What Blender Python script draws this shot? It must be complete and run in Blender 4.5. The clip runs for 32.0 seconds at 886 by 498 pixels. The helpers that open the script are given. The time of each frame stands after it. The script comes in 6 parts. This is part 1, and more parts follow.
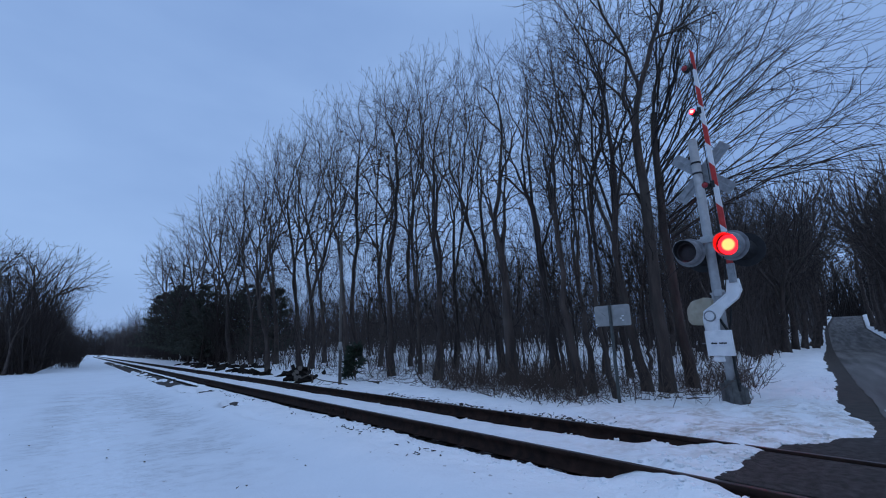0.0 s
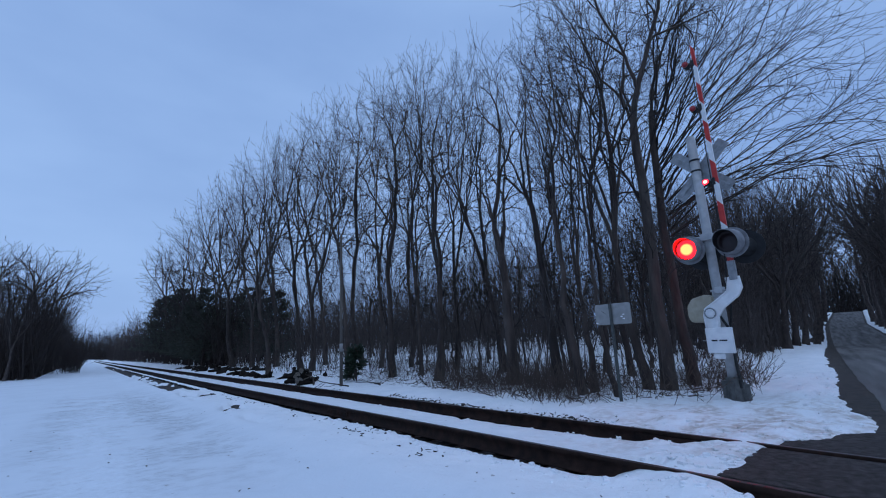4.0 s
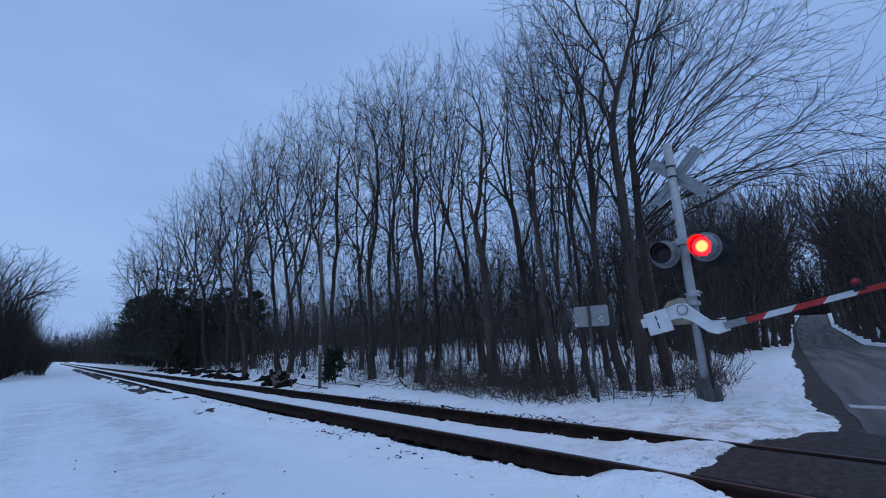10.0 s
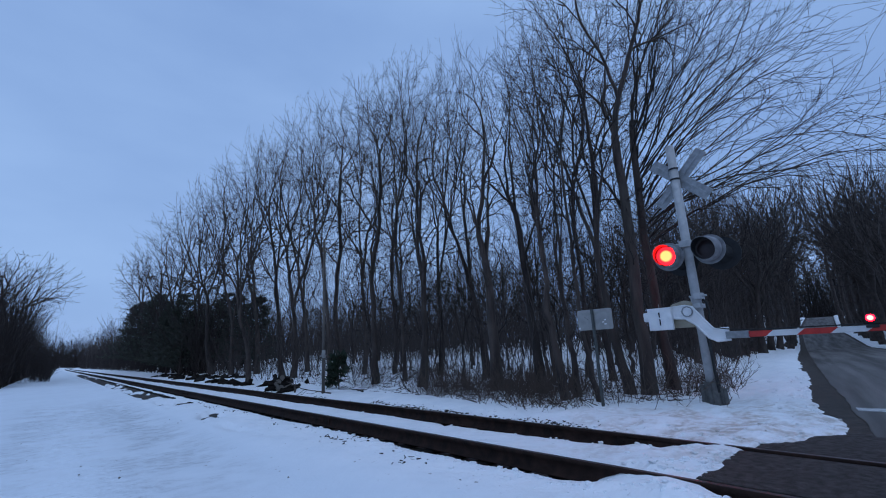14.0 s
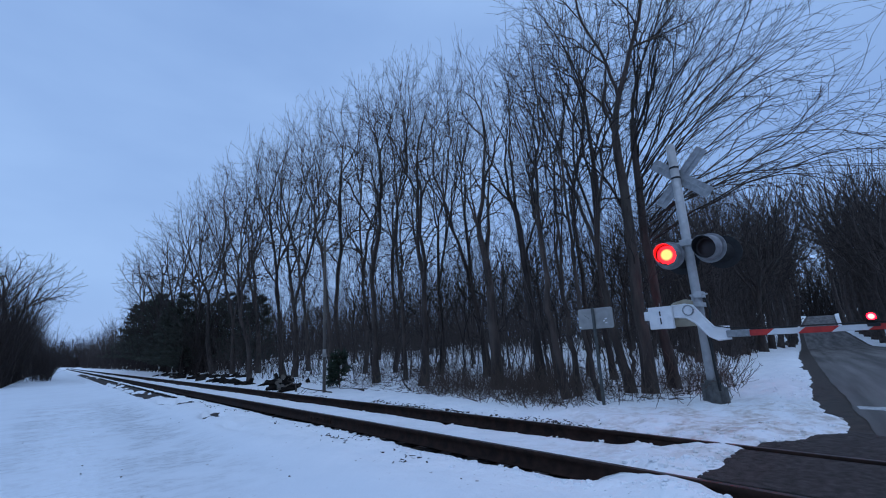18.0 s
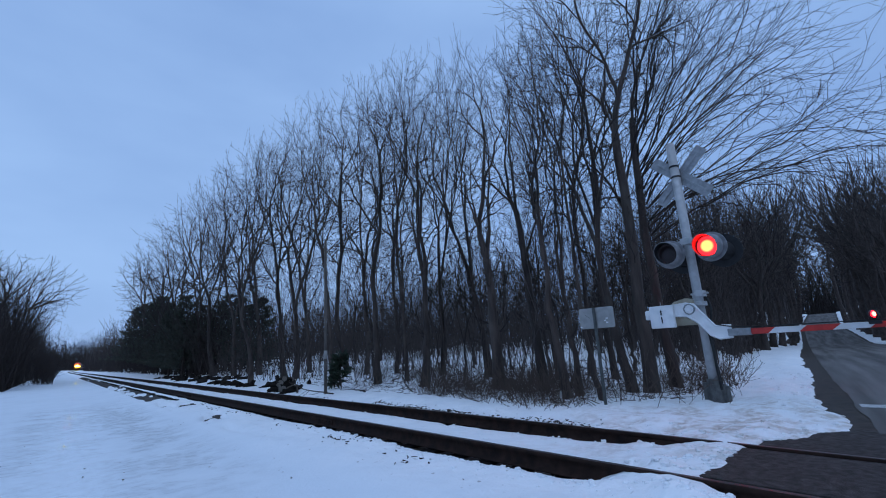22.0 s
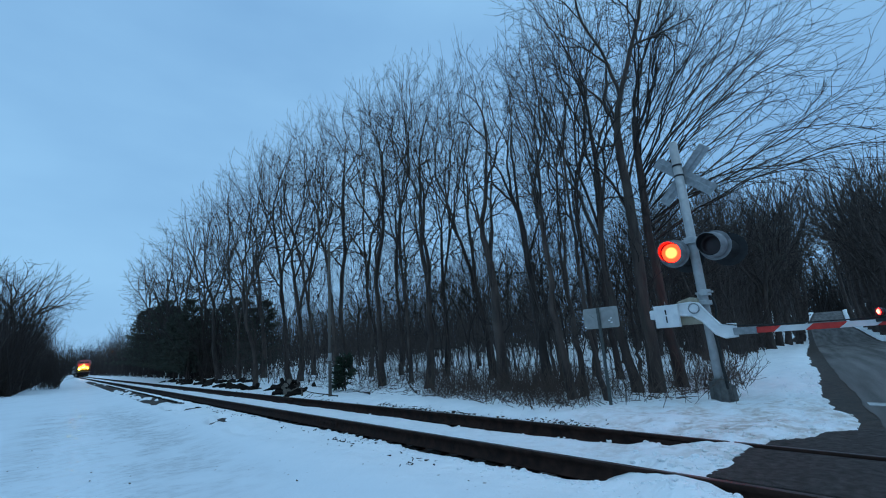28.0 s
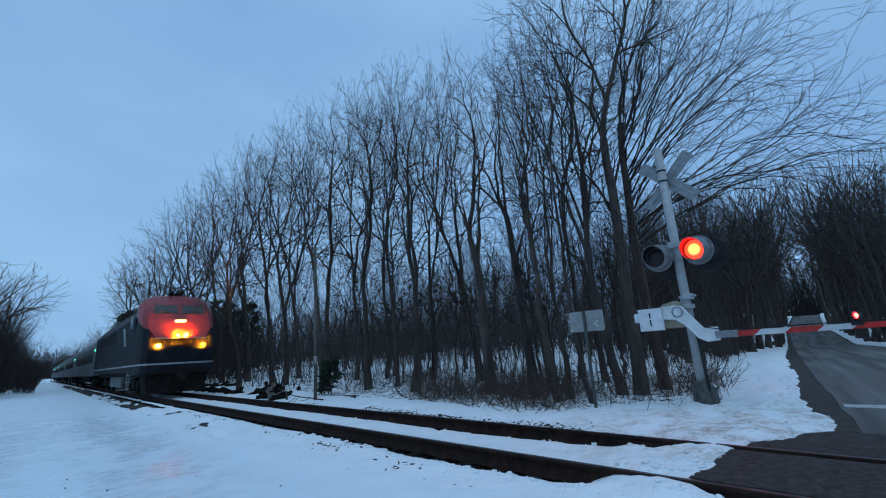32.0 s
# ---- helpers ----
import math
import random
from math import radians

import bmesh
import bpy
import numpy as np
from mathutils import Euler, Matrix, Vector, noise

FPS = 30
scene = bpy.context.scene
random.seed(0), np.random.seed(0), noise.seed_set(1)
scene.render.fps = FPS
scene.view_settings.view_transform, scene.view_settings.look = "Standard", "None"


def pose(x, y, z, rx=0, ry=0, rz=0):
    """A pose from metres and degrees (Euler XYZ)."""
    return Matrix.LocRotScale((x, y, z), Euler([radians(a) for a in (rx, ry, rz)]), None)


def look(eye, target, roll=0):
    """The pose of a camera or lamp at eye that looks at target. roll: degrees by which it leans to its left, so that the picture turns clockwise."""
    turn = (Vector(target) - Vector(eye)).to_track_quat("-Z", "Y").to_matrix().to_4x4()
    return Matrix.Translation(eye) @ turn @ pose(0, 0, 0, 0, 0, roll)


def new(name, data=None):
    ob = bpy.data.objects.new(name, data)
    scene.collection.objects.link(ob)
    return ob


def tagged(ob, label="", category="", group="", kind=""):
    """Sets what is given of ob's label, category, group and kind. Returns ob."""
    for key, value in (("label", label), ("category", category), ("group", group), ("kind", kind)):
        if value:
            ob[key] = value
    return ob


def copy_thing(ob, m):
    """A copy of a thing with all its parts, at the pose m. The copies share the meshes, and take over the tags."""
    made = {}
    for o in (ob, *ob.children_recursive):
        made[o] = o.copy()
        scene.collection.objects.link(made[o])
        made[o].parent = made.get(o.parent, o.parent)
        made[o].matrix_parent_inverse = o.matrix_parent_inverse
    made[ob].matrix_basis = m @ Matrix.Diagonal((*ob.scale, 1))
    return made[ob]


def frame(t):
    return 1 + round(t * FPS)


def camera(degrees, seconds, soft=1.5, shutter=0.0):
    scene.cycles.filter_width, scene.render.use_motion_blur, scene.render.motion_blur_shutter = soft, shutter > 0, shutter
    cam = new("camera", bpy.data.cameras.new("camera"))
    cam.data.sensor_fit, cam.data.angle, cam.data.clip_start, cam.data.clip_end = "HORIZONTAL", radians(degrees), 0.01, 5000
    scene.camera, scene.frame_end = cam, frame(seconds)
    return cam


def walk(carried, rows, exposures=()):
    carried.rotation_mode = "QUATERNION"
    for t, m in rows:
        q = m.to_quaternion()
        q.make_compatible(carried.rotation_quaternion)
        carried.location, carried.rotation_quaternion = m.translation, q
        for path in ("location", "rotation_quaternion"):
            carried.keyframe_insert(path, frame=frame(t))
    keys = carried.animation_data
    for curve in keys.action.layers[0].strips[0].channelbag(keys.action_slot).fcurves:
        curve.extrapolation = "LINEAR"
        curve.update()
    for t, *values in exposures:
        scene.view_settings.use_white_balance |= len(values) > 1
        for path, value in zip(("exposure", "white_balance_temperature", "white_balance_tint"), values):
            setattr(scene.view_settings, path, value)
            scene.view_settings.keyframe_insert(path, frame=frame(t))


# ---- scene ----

# Metres. The track runs along +y; rail heads at z = 0; the road crosses it towards +x.
EYE = Vector((0.0, 0.0, 1.168))
cam = camera(91.78, 32.0, soft=1.05, shutter=0.4)
# seconds, heading (left of +y), pitch, roll in degrees: a phone held by a standing person
VIEW = [
    (0, -39.77, 12.37, -1.70), (0.5, -39.71, 12.39, -1.83), (1, -39.73, 12.43, -1.98), (1.5, -39.68, 12.46, -2.10), (2, -39.67, 12.50, -2.17), (2.5,
    -39.70, 12.51, -2.22), (3, -39.72, 12.46, -2.22), (3.5, -39.73, 12.44, -2.33), (5.5, -40.62, 12.51, -2.54), (6, -41.25, 12.55, -2.60), (6.5, -41.88,
    12.48, -2.61), (7, -42.37, 12.42, -2.59), (7.5, -42.58, 12.38, -2.51), (8, -42.61, 12.40, -2.41), (8.5, -42.54, 12.48, -2.37), (9, -42.49, 12.56,
    -2.34), (9.5, -42.40, 12.56, -2.35), (10, -42.36, 12.55, -2.37), (10.5, -42.28, 12.61, -2.47), (11, -42.19, 12.63, -2.50), (11.5, -42.11, 12.72,
    -2.51), (12, -42.08, 12.83, -2.52), (12.5, -42.07, 12.93, -2.56), (13, -42.03, 13.00, -2.61), (13.5, -42.04, 13.07, -2.67), (14, -42.00, 13.10,
    -2.64), (14.5, -41.94, 13.08, -2.64), (16.5, -41.82, 12.88, -2.99), (17, -41.78, 12.87, -3.05), (17.5, -41.85, 12.82, -2.79), (18, -41.92, 12.98,
    -2.71), (18.5, -41.91, 13.07, -2.71), (19, -41.85, 13.16, -2.72), (19.5, -41.78, 13.22, -2.78), (20, -41.74, 13.23, -2.84), (20.5, -41.76, 13.20,
    -2.88), (21, -41.81, 13.18, -2.96), (21.5, -41.86, 13.13, -3.05), (22, -41.86, 13.06, -3.10), (22.5, -41.85, 12.99, -3.19), (23, -41.85, 12.93,
    -3.22), (23.5, -41.86, 12.91, -3.24), (24, -41.83, 12.92, -3.26), (24.5, -41.75, 12.91, -3.21), (25, -41.69, 12.95, -3.30), (25.5, -41.63, 12.96,
    -3.33), (27.5, -41.49, 13.24, -3.55), (28, -41.45, 13.26, -3.57), (28.5, -41.37, 13.24, -3.57), (29, -41.35, 13.29, -3.55), (29.5, -41.29, 13.31,
    -3.51), (30, -41.71, 13.49, -3.37), (30.5, -42.75, 13.79, -3.28), (31, -43.00, 13.79, -3.07), (31.5, -42.94, 13.69, -3.01), (32, -43.19, 13.55, -3.60)]


def view_pose(yaw, pitch, roll):
    a, b = radians(yaw), radians(pitch)
    ahead = Vector((-math.sin(a) * math.cos(b), math.cos(a) * math.cos(b), math.sin(b)))
    return look(EYE, EYE + ahead, roll)


# the phone's white balance drifts towards cyan while the headlamps come near
TINT = [(0, 0.0, 6500, 10), (5.5, 0.10, 6500, 10), (9, 0.09, 6500, 10), (10.5, 0.06, 6500, 10), (12, 0.12, 6500, 10), (13, 0.03, 6500, 10), (16, 0.07, 6500, 9), (19, 0.17, 6500, 9), (24, 0.14, 6450, 4), (28, 0.2, 6320, -13), (30, 0.06, 6300, -17), (31.2, 0.03, 6350, -15), (32, 0.12, 6400, -7)]
walk(cam, [(t, view_pose(a, b, c)) for t, a, b, c in VIEW], TINT)

# ---------------------------------------------------------------- light
world = bpy.data.worlds.new("dusk_sky")
scene.world = world
world.use_nodes = True
wn, wl = world.node_tree.nodes, world.node_tree.links
wn.clear()
w_out = wn.new("ShaderNodeOutputWorld")
sky = wn.new("ShaderNodeTexSky")
sky.sky_type, sky.sun_disc, sky.sun_elevation, sky.sun_rotation = "NISHITA", False, radians(4), radians(200)
sky_bg = wn.new("ShaderNodeBackground")
sky_bg.inputs["Strength"].default_value = 0.08
wl.new(sky.outputs[0], sky_bg.inputs["Color"])
w_co = wn.new("ShaderNodeTexCoord")
w_map = wn.new("ShaderNodeMapping")
w_map.inputs["Scale"].default_value = (1.0, 1.0, 2.6)
wl.new(w_co.outputs["Generated"], w_map.inputs["Vector"])
w_noise = wn.new("ShaderNodeTexNoise")
w_noise.inputs["Scale"].default_value, w_noise.inputs["Detail"].default_value = 1.6, 5.0
wl.new(w_map.outputs[0], w_noise.inputs["Vector"])
w_ramp = wn.new("ShaderNodeValToRGB")
w_ramp.color_ramp.elements[0].position, w_ramp.color_ramp.elements[0].color = 0.30, (0.232, 0.384, 0.720, 1)
w_ramp.color_ramp.elements[1].position, w_ramp.color_ramp.elements[1].color = 0.72, (0.314, 0.494, 0.850, 1)
wl.new(w_noise.outputs[0], w_ramp.inputs[0])
cloud_bg = wn.new("ShaderNodeBackground")
cloud_bg.inputs["Strength"].default_value = 1.0
wl.new(w_ramp.outputs[0], cloud_bg.inputs["Color"])
w_mix = wn.new("ShaderNodeMixShader")
w_mix.inputs[0].default_value = 0.93
wl.new(sky_bg.outputs[0], w_mix.inputs[1])
wl.new(cloud_bg.outputs[0], w_mix.inputs[2])
wl.new(w_mix.outputs[0], w_out.inputs[0])

sun_data = bpy.data.lights.new("overcast_sun", "SUN")
sun_data.energy, sun_data.angle, sun_data.color = 0.36, radians(70), (0.8, 0.88, 1.0)
sun = new("overcast_sun", sun_data)
sun.matrix_basis = look((0, 0, 30), (4, 8, 0))


# ---------------------------------------------------------------- materials
def mat(name, c1, c2, scale=6.0, rough=0.7, rough2=None, bump=0.15, fine=60.0, metal=0.0, spec=0.4, stain=None, stain_scale=1.2, stain_amount=0.5,
        coat=0.0, coat_rough=0.15, vary=0.0, stretch=(1, 1, 1), turn=0.0):
    """A worn surface: two colours mixed by coarse noise, fine grain in the relief, optional stains."""
    m = bpy.data.materials.new(name)
    m.use_nodes = True
    n, l = m.node_tree.nodes, m.node_tree.links
    b = n["Principled BSDF"]
    co = n.new("ShaderNodeTexCoord")
    mp = n.new("ShaderNodeMapping")
    mp.inputs["Scale"].default_value = stretch
    if turn:      # grain that runs at an angle to the axes
        mp.vector_type = "TEXTURE"
        mp.inputs["Scale"].default_value = [1 / s for s in stretch]
        mp.inputs["Rotation"].default_value = (0, 0, turn)
    l.new(co.outputs["Object"], mp.inputs["Vector"])
    coarse = n.new("ShaderNodeTexNoise")
    coarse.inputs["Scale"].default_value, coarse.inputs["Detail"].default_value = scale, 6.0
    l.new(mp.outputs[0], coarse.inputs["Vector"])
    grain = n.new("ShaderNodeTexNoise")
    grain.inputs["Scale"].default_value, grain.inputs["Detail"].default_value = fine, 4.0
    l.new(mp.outputs[0], grain.inputs["Vector"])
    ramp = n.new("ShaderNodeValToRGB")
    ramp.color_ramp.elements[0].position, ramp.color_ramp.elements[0].color = 0.35, (*c1, 1)
    ramp.color_ramp.elements[1].position, ramp.color_ramp.elements[1].color = 0.65, (*c2, 1)
    l.new(coarse.outputs[0], ramp.inputs[0])
    colour = ramp.outputs[0]
    if stain:
        st = n.new("ShaderNodeTexNoise")
        st.inputs["Scale"].default_value, st.inputs["Detail"].default_value = stain_scale, 8.0
        l.new(mp.outputs[0], st.inputs["Vector"])
        sr = n.new("ShaderNodeMapRange")
        sr.inputs["From Min"].default_value, sr.inputs["From Max"].default_value = 0.5, 0.68
        sr.inputs["To Max"].default_value = stain_amount
        l.new(st.outputs[0], sr.inputs["Value"])
        mx = n.new("ShaderNodeMix")
        mx.data_type = "RGBA"
        l.new(sr.outputs[0], mx.inputs["Factor"])
        l.new(colour, mx.inputs[6])
        mx.inputs[7].default_value = (*stain, 1)
        colour = mx.outputs[2]
    if vary:
        info = n.new("ShaderNodeObjectInfo")
        vr = n.new("ShaderNodeMapRange")
        vr.inputs["To Min"].default_value, vr.inputs["To Max"].default_value = 1 - vary, 1 + vary
        l.new(info.outputs["Random"], vr.inputs["Value"])
        hsv = n.new("ShaderNodeHueSaturation")
        l.new(vr.outputs[0], hsv.inputs["Value"])
        l.new(colour, hsv.inputs["Color"])
        colour = hsv.outputs[0]
    l.new(colour, b.inputs["Base Color"])
    rr = n.new("ShaderNodeMapRange")
    rr.inputs["To Min"].default_value, rr.inputs["To Max"].default_value = rough, (rough if rough2 is None else rough2)
    rr.inputs["From Min"].default_value, rr.inputs["From Max"].default_value = 0.35, 0.65
    l.new(coarse.outputs[0], rr.inputs["Value"])
    l.new(rr.outputs[0], b.inputs["Roughness"])
    b.inputs["Metallic"].default_value = metal
    b.inputs["Specular IOR Level"].default_value = spec
    b.inputs["Coat Weight"].default_value, b.inputs["Coat Roughness"].default_value = coat, coat_rough
    bp = n.new("ShaderNodeBump")
    bp.inputs["Strength"].default_value, bp.inputs["Distance"].default_value = bump, 0.02
    l.new(grain.outputs[0], bp.inputs["Height"])
    l.new(bp.outputs[0], b.inputs["Normal"])
    return m


def glow(name, colour, strength, hot=None, radius=0.1):
    """A lit lens: hot in the middle, its colour towards the rim."""
    m = bpy.data.materials.new(name)
    m.use_nodes = True
    n, l = m.node_tree.nodes, m.node_tree.links
    b = n["Principled BSDF"]
    b.inputs["Base Color"].default_value = (*colour, 1)
    b.inputs["Emission Strength"].default_value = strength
    if hot is None:
        b.inputs["Emission Color"].default_value = (*colour, 1)
        return m
    co = n.new("ShaderNodeTexCoord")
    ln = n.new("ShaderNodeVectorMath")
    ln.operation = "LENGTH"
    l.new(co.outputs["Object"], ln.inputs[0])
    mr = n.new("ShaderNodeMapRange")
    mr.inputs["From Min"].default_value, mr.inputs["From Max"].default_value = radius * 0.62, radius * 0.82
    l.new(ln.outputs["Value"], mr.inputs["Value"])
    mx = n.new("ShaderNodeMix")
    mx.data_type = "RGBA"
    l.new(mr.outputs[0], mx.inputs["Factor"])
    mx.inputs[6].default_value, mx.inputs[7].default_value = (*hot, 1), (*colour, 1)
    l.new(mx.outputs[2], b.inputs["Emission Color"])
    return m


def snow_material():
    """Old crusted snow: pitted, with an icy glaze in patches and brown road dirt beside the crossing."""
    m = bpy.data.materials.new("snow")
    m.use_nodes = True
    n, l = m.node_tree.nodes, m.node_tree.links
    b = n["Principled BSDF"]
    co = n.new("ShaderNodeTexCoord")

    def tex(scale, detail=5.0):
        t = n.new("ShaderNodeTexNoise")
        t.inputs["Scale"].default_value, t.inputs["Detail"].default_value = scale, detail
        l.new(co.outputs["Object"], t.inputs["Vector"])
        return t

    def span(src, a, c, lo=0.0, hi=1.0):
        r = n.new("ShaderNodeMapRange")
        for key, v in (("From Min", a), ("From Max", c), ("To Min", lo), ("To Max", hi)):
            r.inputs[key].default_value = v
        l.new(src, r.inputs["Value"])
        return r.outputs[0]

    def mult(a, c):
        k = n.new("ShaderNodeMath")
        k.operation = "MULTIPLY"
        l.new(a, k.inputs[0])
        l.new(c, k.inputs[1])
        return k.outputs[0]

    def blend(f, a, colour):
        x = n.new("ShaderNodeMix")
        x.data_type = "RGBA"
        l.new(f, x.inputs["Factor"])
        l.new(a, x.inputs[6])
        x.inputs[7].default_value = (*colour, 1)
        return x.outputs[2]

    mid, pits = tex(2.2), tex(26.0, 6.0)
    base = n.new("ShaderNodeValToRGB")
    base.color_ramp.elements[0].position, base.color_ramp.elements[0].color = 0.35, (0.86, 0.88, 0.90, 1)
    base.color_ramp.elements[1].position, base.color_ramp.elements[1].color = 0.65, (0.94, 0.945, 0.955, 1)
    l.new(mid.outputs[0], base.inputs[0])
    # the glazed snow before the track is dimmer; that brightness is painted into its colour
    sep = n.new("ShaderNodeSeparateXYZ")
    l.new(co.outputs["Object"], sep.inputs[0])
    base = blend(span(sep.outputs[0], 3.6, 2.4, 0.0, 0.8), base.outputs[0], (0.74, 0.79, 0.84))
    # dirt thrown up by cars: around the signal's foot and along the road's edge
    dist = n.new("ShaderNodeVectorMath")
    dist.operation = "DISTANCE"
    l.new(co.outputs["Object"], dist.inputs[0])
    dist.inputs[1].default_value = (7.1, 1.9, 0)
    grit = mult(span(mid.outputs[0], 0.38, 0.56), span(tex(8.0, 4.0).outputs[0], 0.36, 0.60, 0.15, 0.95))
    splash = mult(span(dist.outputs["Value"], 3.4, 0.8), grit)
    colour = blend(splash, base, (0.52, 0.46, 0.41))
    speck = tex(9.0, 3.0)
    colour = blend(span(speck.outputs[0], 0.70, 0.76, 0.0, 0.6), colour, (0.22, 0.18, 0.15))
    l.new(colour, b.inputs["Base Color"])
    l.new(span(mid.outputs[0], 0.3, 0.7, 0.75, 0.5), b.inputs["Roughness"])
    b.inputs["Specular IOR Level"].default_value = 0.3
    # a frozen sheet runs along the track; elsewhere only a thin glaze
    across = mult(span(sep.outputs[0], 2.6, 1.9), span(sep.outputs[0], -1.0, -0.2))
    ice = mult(mult(across, mult(span(sep.outputs[1], 5.0, 6.6), span(sep.outputs[1], 26.0, 19.0))), mult(span(tex(1.3, 5.0).outputs[0], 0.40, 0.52, 0.10, 0.62), span(tex(5.5, 4.0).outputs[0], 0.44, 0.56, 0.45, 1.0)))
    thin = span(tex(0.7, 6.0).outputs[0], 0.45, 0.65, 0.0, 0.06)
    more = n.new("ShaderNodeMath")
    more.operation = "MAXIMUM"
    l.new(ice, more.inputs[0])
    l.new(thin, more.inputs[1])
    glaze = more.outputs[0]
    l.new(glaze, b.inputs["Coat Weight"])
    b.inputs["Coat Roughness"].default_value = 0.035
    bp = n.new("ShaderNodeBump")
    bp.inputs["Strength"].default_value, bp.inputs["Distance"].default_value = 0.32, 0.02
    l.new(pits.outputs[0], bp.inputs["Height"])
    bp2 = n.new("ShaderNodeBump")
    bp2.inputs["Strength"].default_value, bp2.inputs["Distance"].default_value = 0.8, 0.06
    crust = mult(tex(5.6, 5.0).outputs[0], span(sep.outputs[0], 2.6, 4.6, 0.10, 1.7))
    l.new(crust, bp2.inputs["Height"])
    l.new(bp.outputs[0], bp2.inputs["Normal"])
    l.new(bp2.outputs[0], b.inputs["Normal"])
    bp3 = n.new("ShaderNodeBump")
    bp3.inputs["Strength"].default_value, bp3.inputs["Distance"].default_value = 1.0, 0.018
    l.new(tex(6.0, 3.0).outputs[0], bp3.inputs["Height"])
    l.new(bp3.outputs[0], b.inputs["Coat Normal"])
    return m


SNOW = snow_material()
BARK = mat("bark", (0.034, 0.025, 0.021), (0.076, 0.056, 0.047), 5, 0.9, bump=0.6, fine=30, stretch=(1, 1, 0.25), stain=(0.068, 0.070, 0.058), stain_scale=2, vary=0.35)
GREYSTEM = mat("grey_brown_stems", (0.048, 0.037, 0.033), (0.092, 0.071, 0.062), 4, 0.9, bump=0.1)
TWIG = mat("twig_bark", (0.020, 0.014, 0.012), (0.038, 0.027, 0.023), 8, 0.85, bump=0.1, vary=0.25)
BRUSH = mat("dead_brush", (0.058, 0.040, 0.032), (0.110, 0.078, 0.061), 3, 0.9, bump=0.1)
NEEDLE = mat("pine_needles", (0.024, 0.030, 0.022), (0.050, 0.055, 0.038), 3, 0.7, bump=0.1, vary=0.2)
STEEL = mat("rusty_rail_steel", (0.014, 0.008, 0.006), (0.038, 0.021, 0.016), 7, 0.75, 0.9, bump=0.4, fine=45, spec=0.12, stain=(0.010, 0.008, 0.008), stain_scale=3)
RAILTOP = mat("worn_rail_head", (0.075, 0.058, 0.055), (0.13, 0.10, 0.09), 9, 0.35, 0.5, bump=0.15, metal=0.8)
BALLAST = mat("wet_ballast", (0.018, 0.015, 0.014), (0.055, 0.044, 0.038), 18, 0.9, bump=1.0, fine=35, stain=(0.10, 0.07, 0.045), stain_scale=1.5)
TIE = mat("old_tie_wood", (0.008, 0.007, 0.006), (0.024, 0.019, 0.016), 4, 0.95, bump=0.6, spec=0.08, stretch=(0.3, 3, 3), vary=0.35)
ASPHALT = mat("dark_asphalt", (0.030, 0.025, 0.022), (0.052, 0.043, 0.039), 14, 0.75, 0.6, bump=0.6, fine=110, stain=(0.085, 0.073, 0.067), stain_scale=9, stain_amount=0.5, spec=0.2)
ROADTOP = mat("salted_asphalt", (0.095, 0.088, 0.083), (0.195, 0.182, 0.173), 2.4, 0.85, 0.75, bump=0.5, fine=140, spec=0.25, stain=(0.062, 0.058, 0.057), stain_scale=1.0, stain_amount=0.7, stretch=(0.05, 1.0, 1), turn=0.168)
SHOULDER = mat("wet_gravel_shoulder", (0.022, 0.017, 0.014), (0.080, 0.062, 0.051), 6, 0.75, 0.9, bump=0.9, fine=60)
ROADLINE = mat("worn_road_paint", (0.36, 0.37, 0.38), (0.6, 0.6, 0.6), 20, 0.7, bump=0.3, stain=(0.10, 0.10, 0.11), stain_scale=6)
GALV = mat("galvanised_steel", (0.22, 0.23, 0.24), (0.33, 0.34, 0.35), 12, 0.45, 0.6, bump=0.1, metal=0.35, stain=(0.22, 0.20, 0.18), stain_scale=4, stain_amount=0.35)
ALU = mat("silver_paint", (0.36, 0.365, 0.37), (0.48, 0.485, 0.49), 10, 0.45, 0.6, bump=0.08, metal=0.2, stain=(0.3, 0.28, 0.26), stain_scale=5, stain_amount=0.3)
WHITE = mat("white_paint", (0.66, 0.67, 0.68), (0.80, 0.80, 0.80), 8, 0.5, bump=0.08, stain=(0.45, 0.42, 0.38), stain_scale=4, stain_amount=0.35)
RED = mat("red_reflective", (0.42, 0.022, 0.018), (0.55, 0.035, 0.025), 10, 0.4, bump=0.06)
BLACK = mat("black_paint", (0.010, 0.010, 0.011), (0.022, 0.022, 0.024), 10, 0.6, bump=0.1)
TAN = mat("weathered_tan_paint", (0.32, 0.28, 0.20), (0.42, 0.37, 0.28), 8, 0.6, bump=0.1, stain=(0.2, 0.17, 0.12), stain_scale=4)
RUBBER = mat("black_cable_rubber", (0.012, 0.012, 0.012), (0.025, 0.025, 0.025), 10, 0.7, bump=0.1)
POLEWOOD = mat("weathered_grey_wood", (0.070, 0.060, 0.052), (0.125, 0.108, 0.096), 6, 0.85, bump=0.5, stretch=(2, 2, 0.3))
LAMP_ON = glow("lit_red_lens", (1.0, 0.001, 0.002), 30.0, (1.0, 0.029, 0.0085), 0.122)
TIP_OFF = mat("unlit_small_red_lens", (0.30, 0.012, 0.018), (0.40, 0.018, 0.024), 20, 0.3, bump=0.1, coat=0.4)
POSTGREEN = mat("dull_green_steel", (0.055, 0.062, 0.058), (0.095, 0.10, 0.095), 12, 0.6, bump=0.1)
LAMP_OFF = mat("unlit_red_glass", (0.010, 0.003, 0.003), (0.016, 0.004, 0.005), 20, 0.5, bump=0.1, coat=0.08)
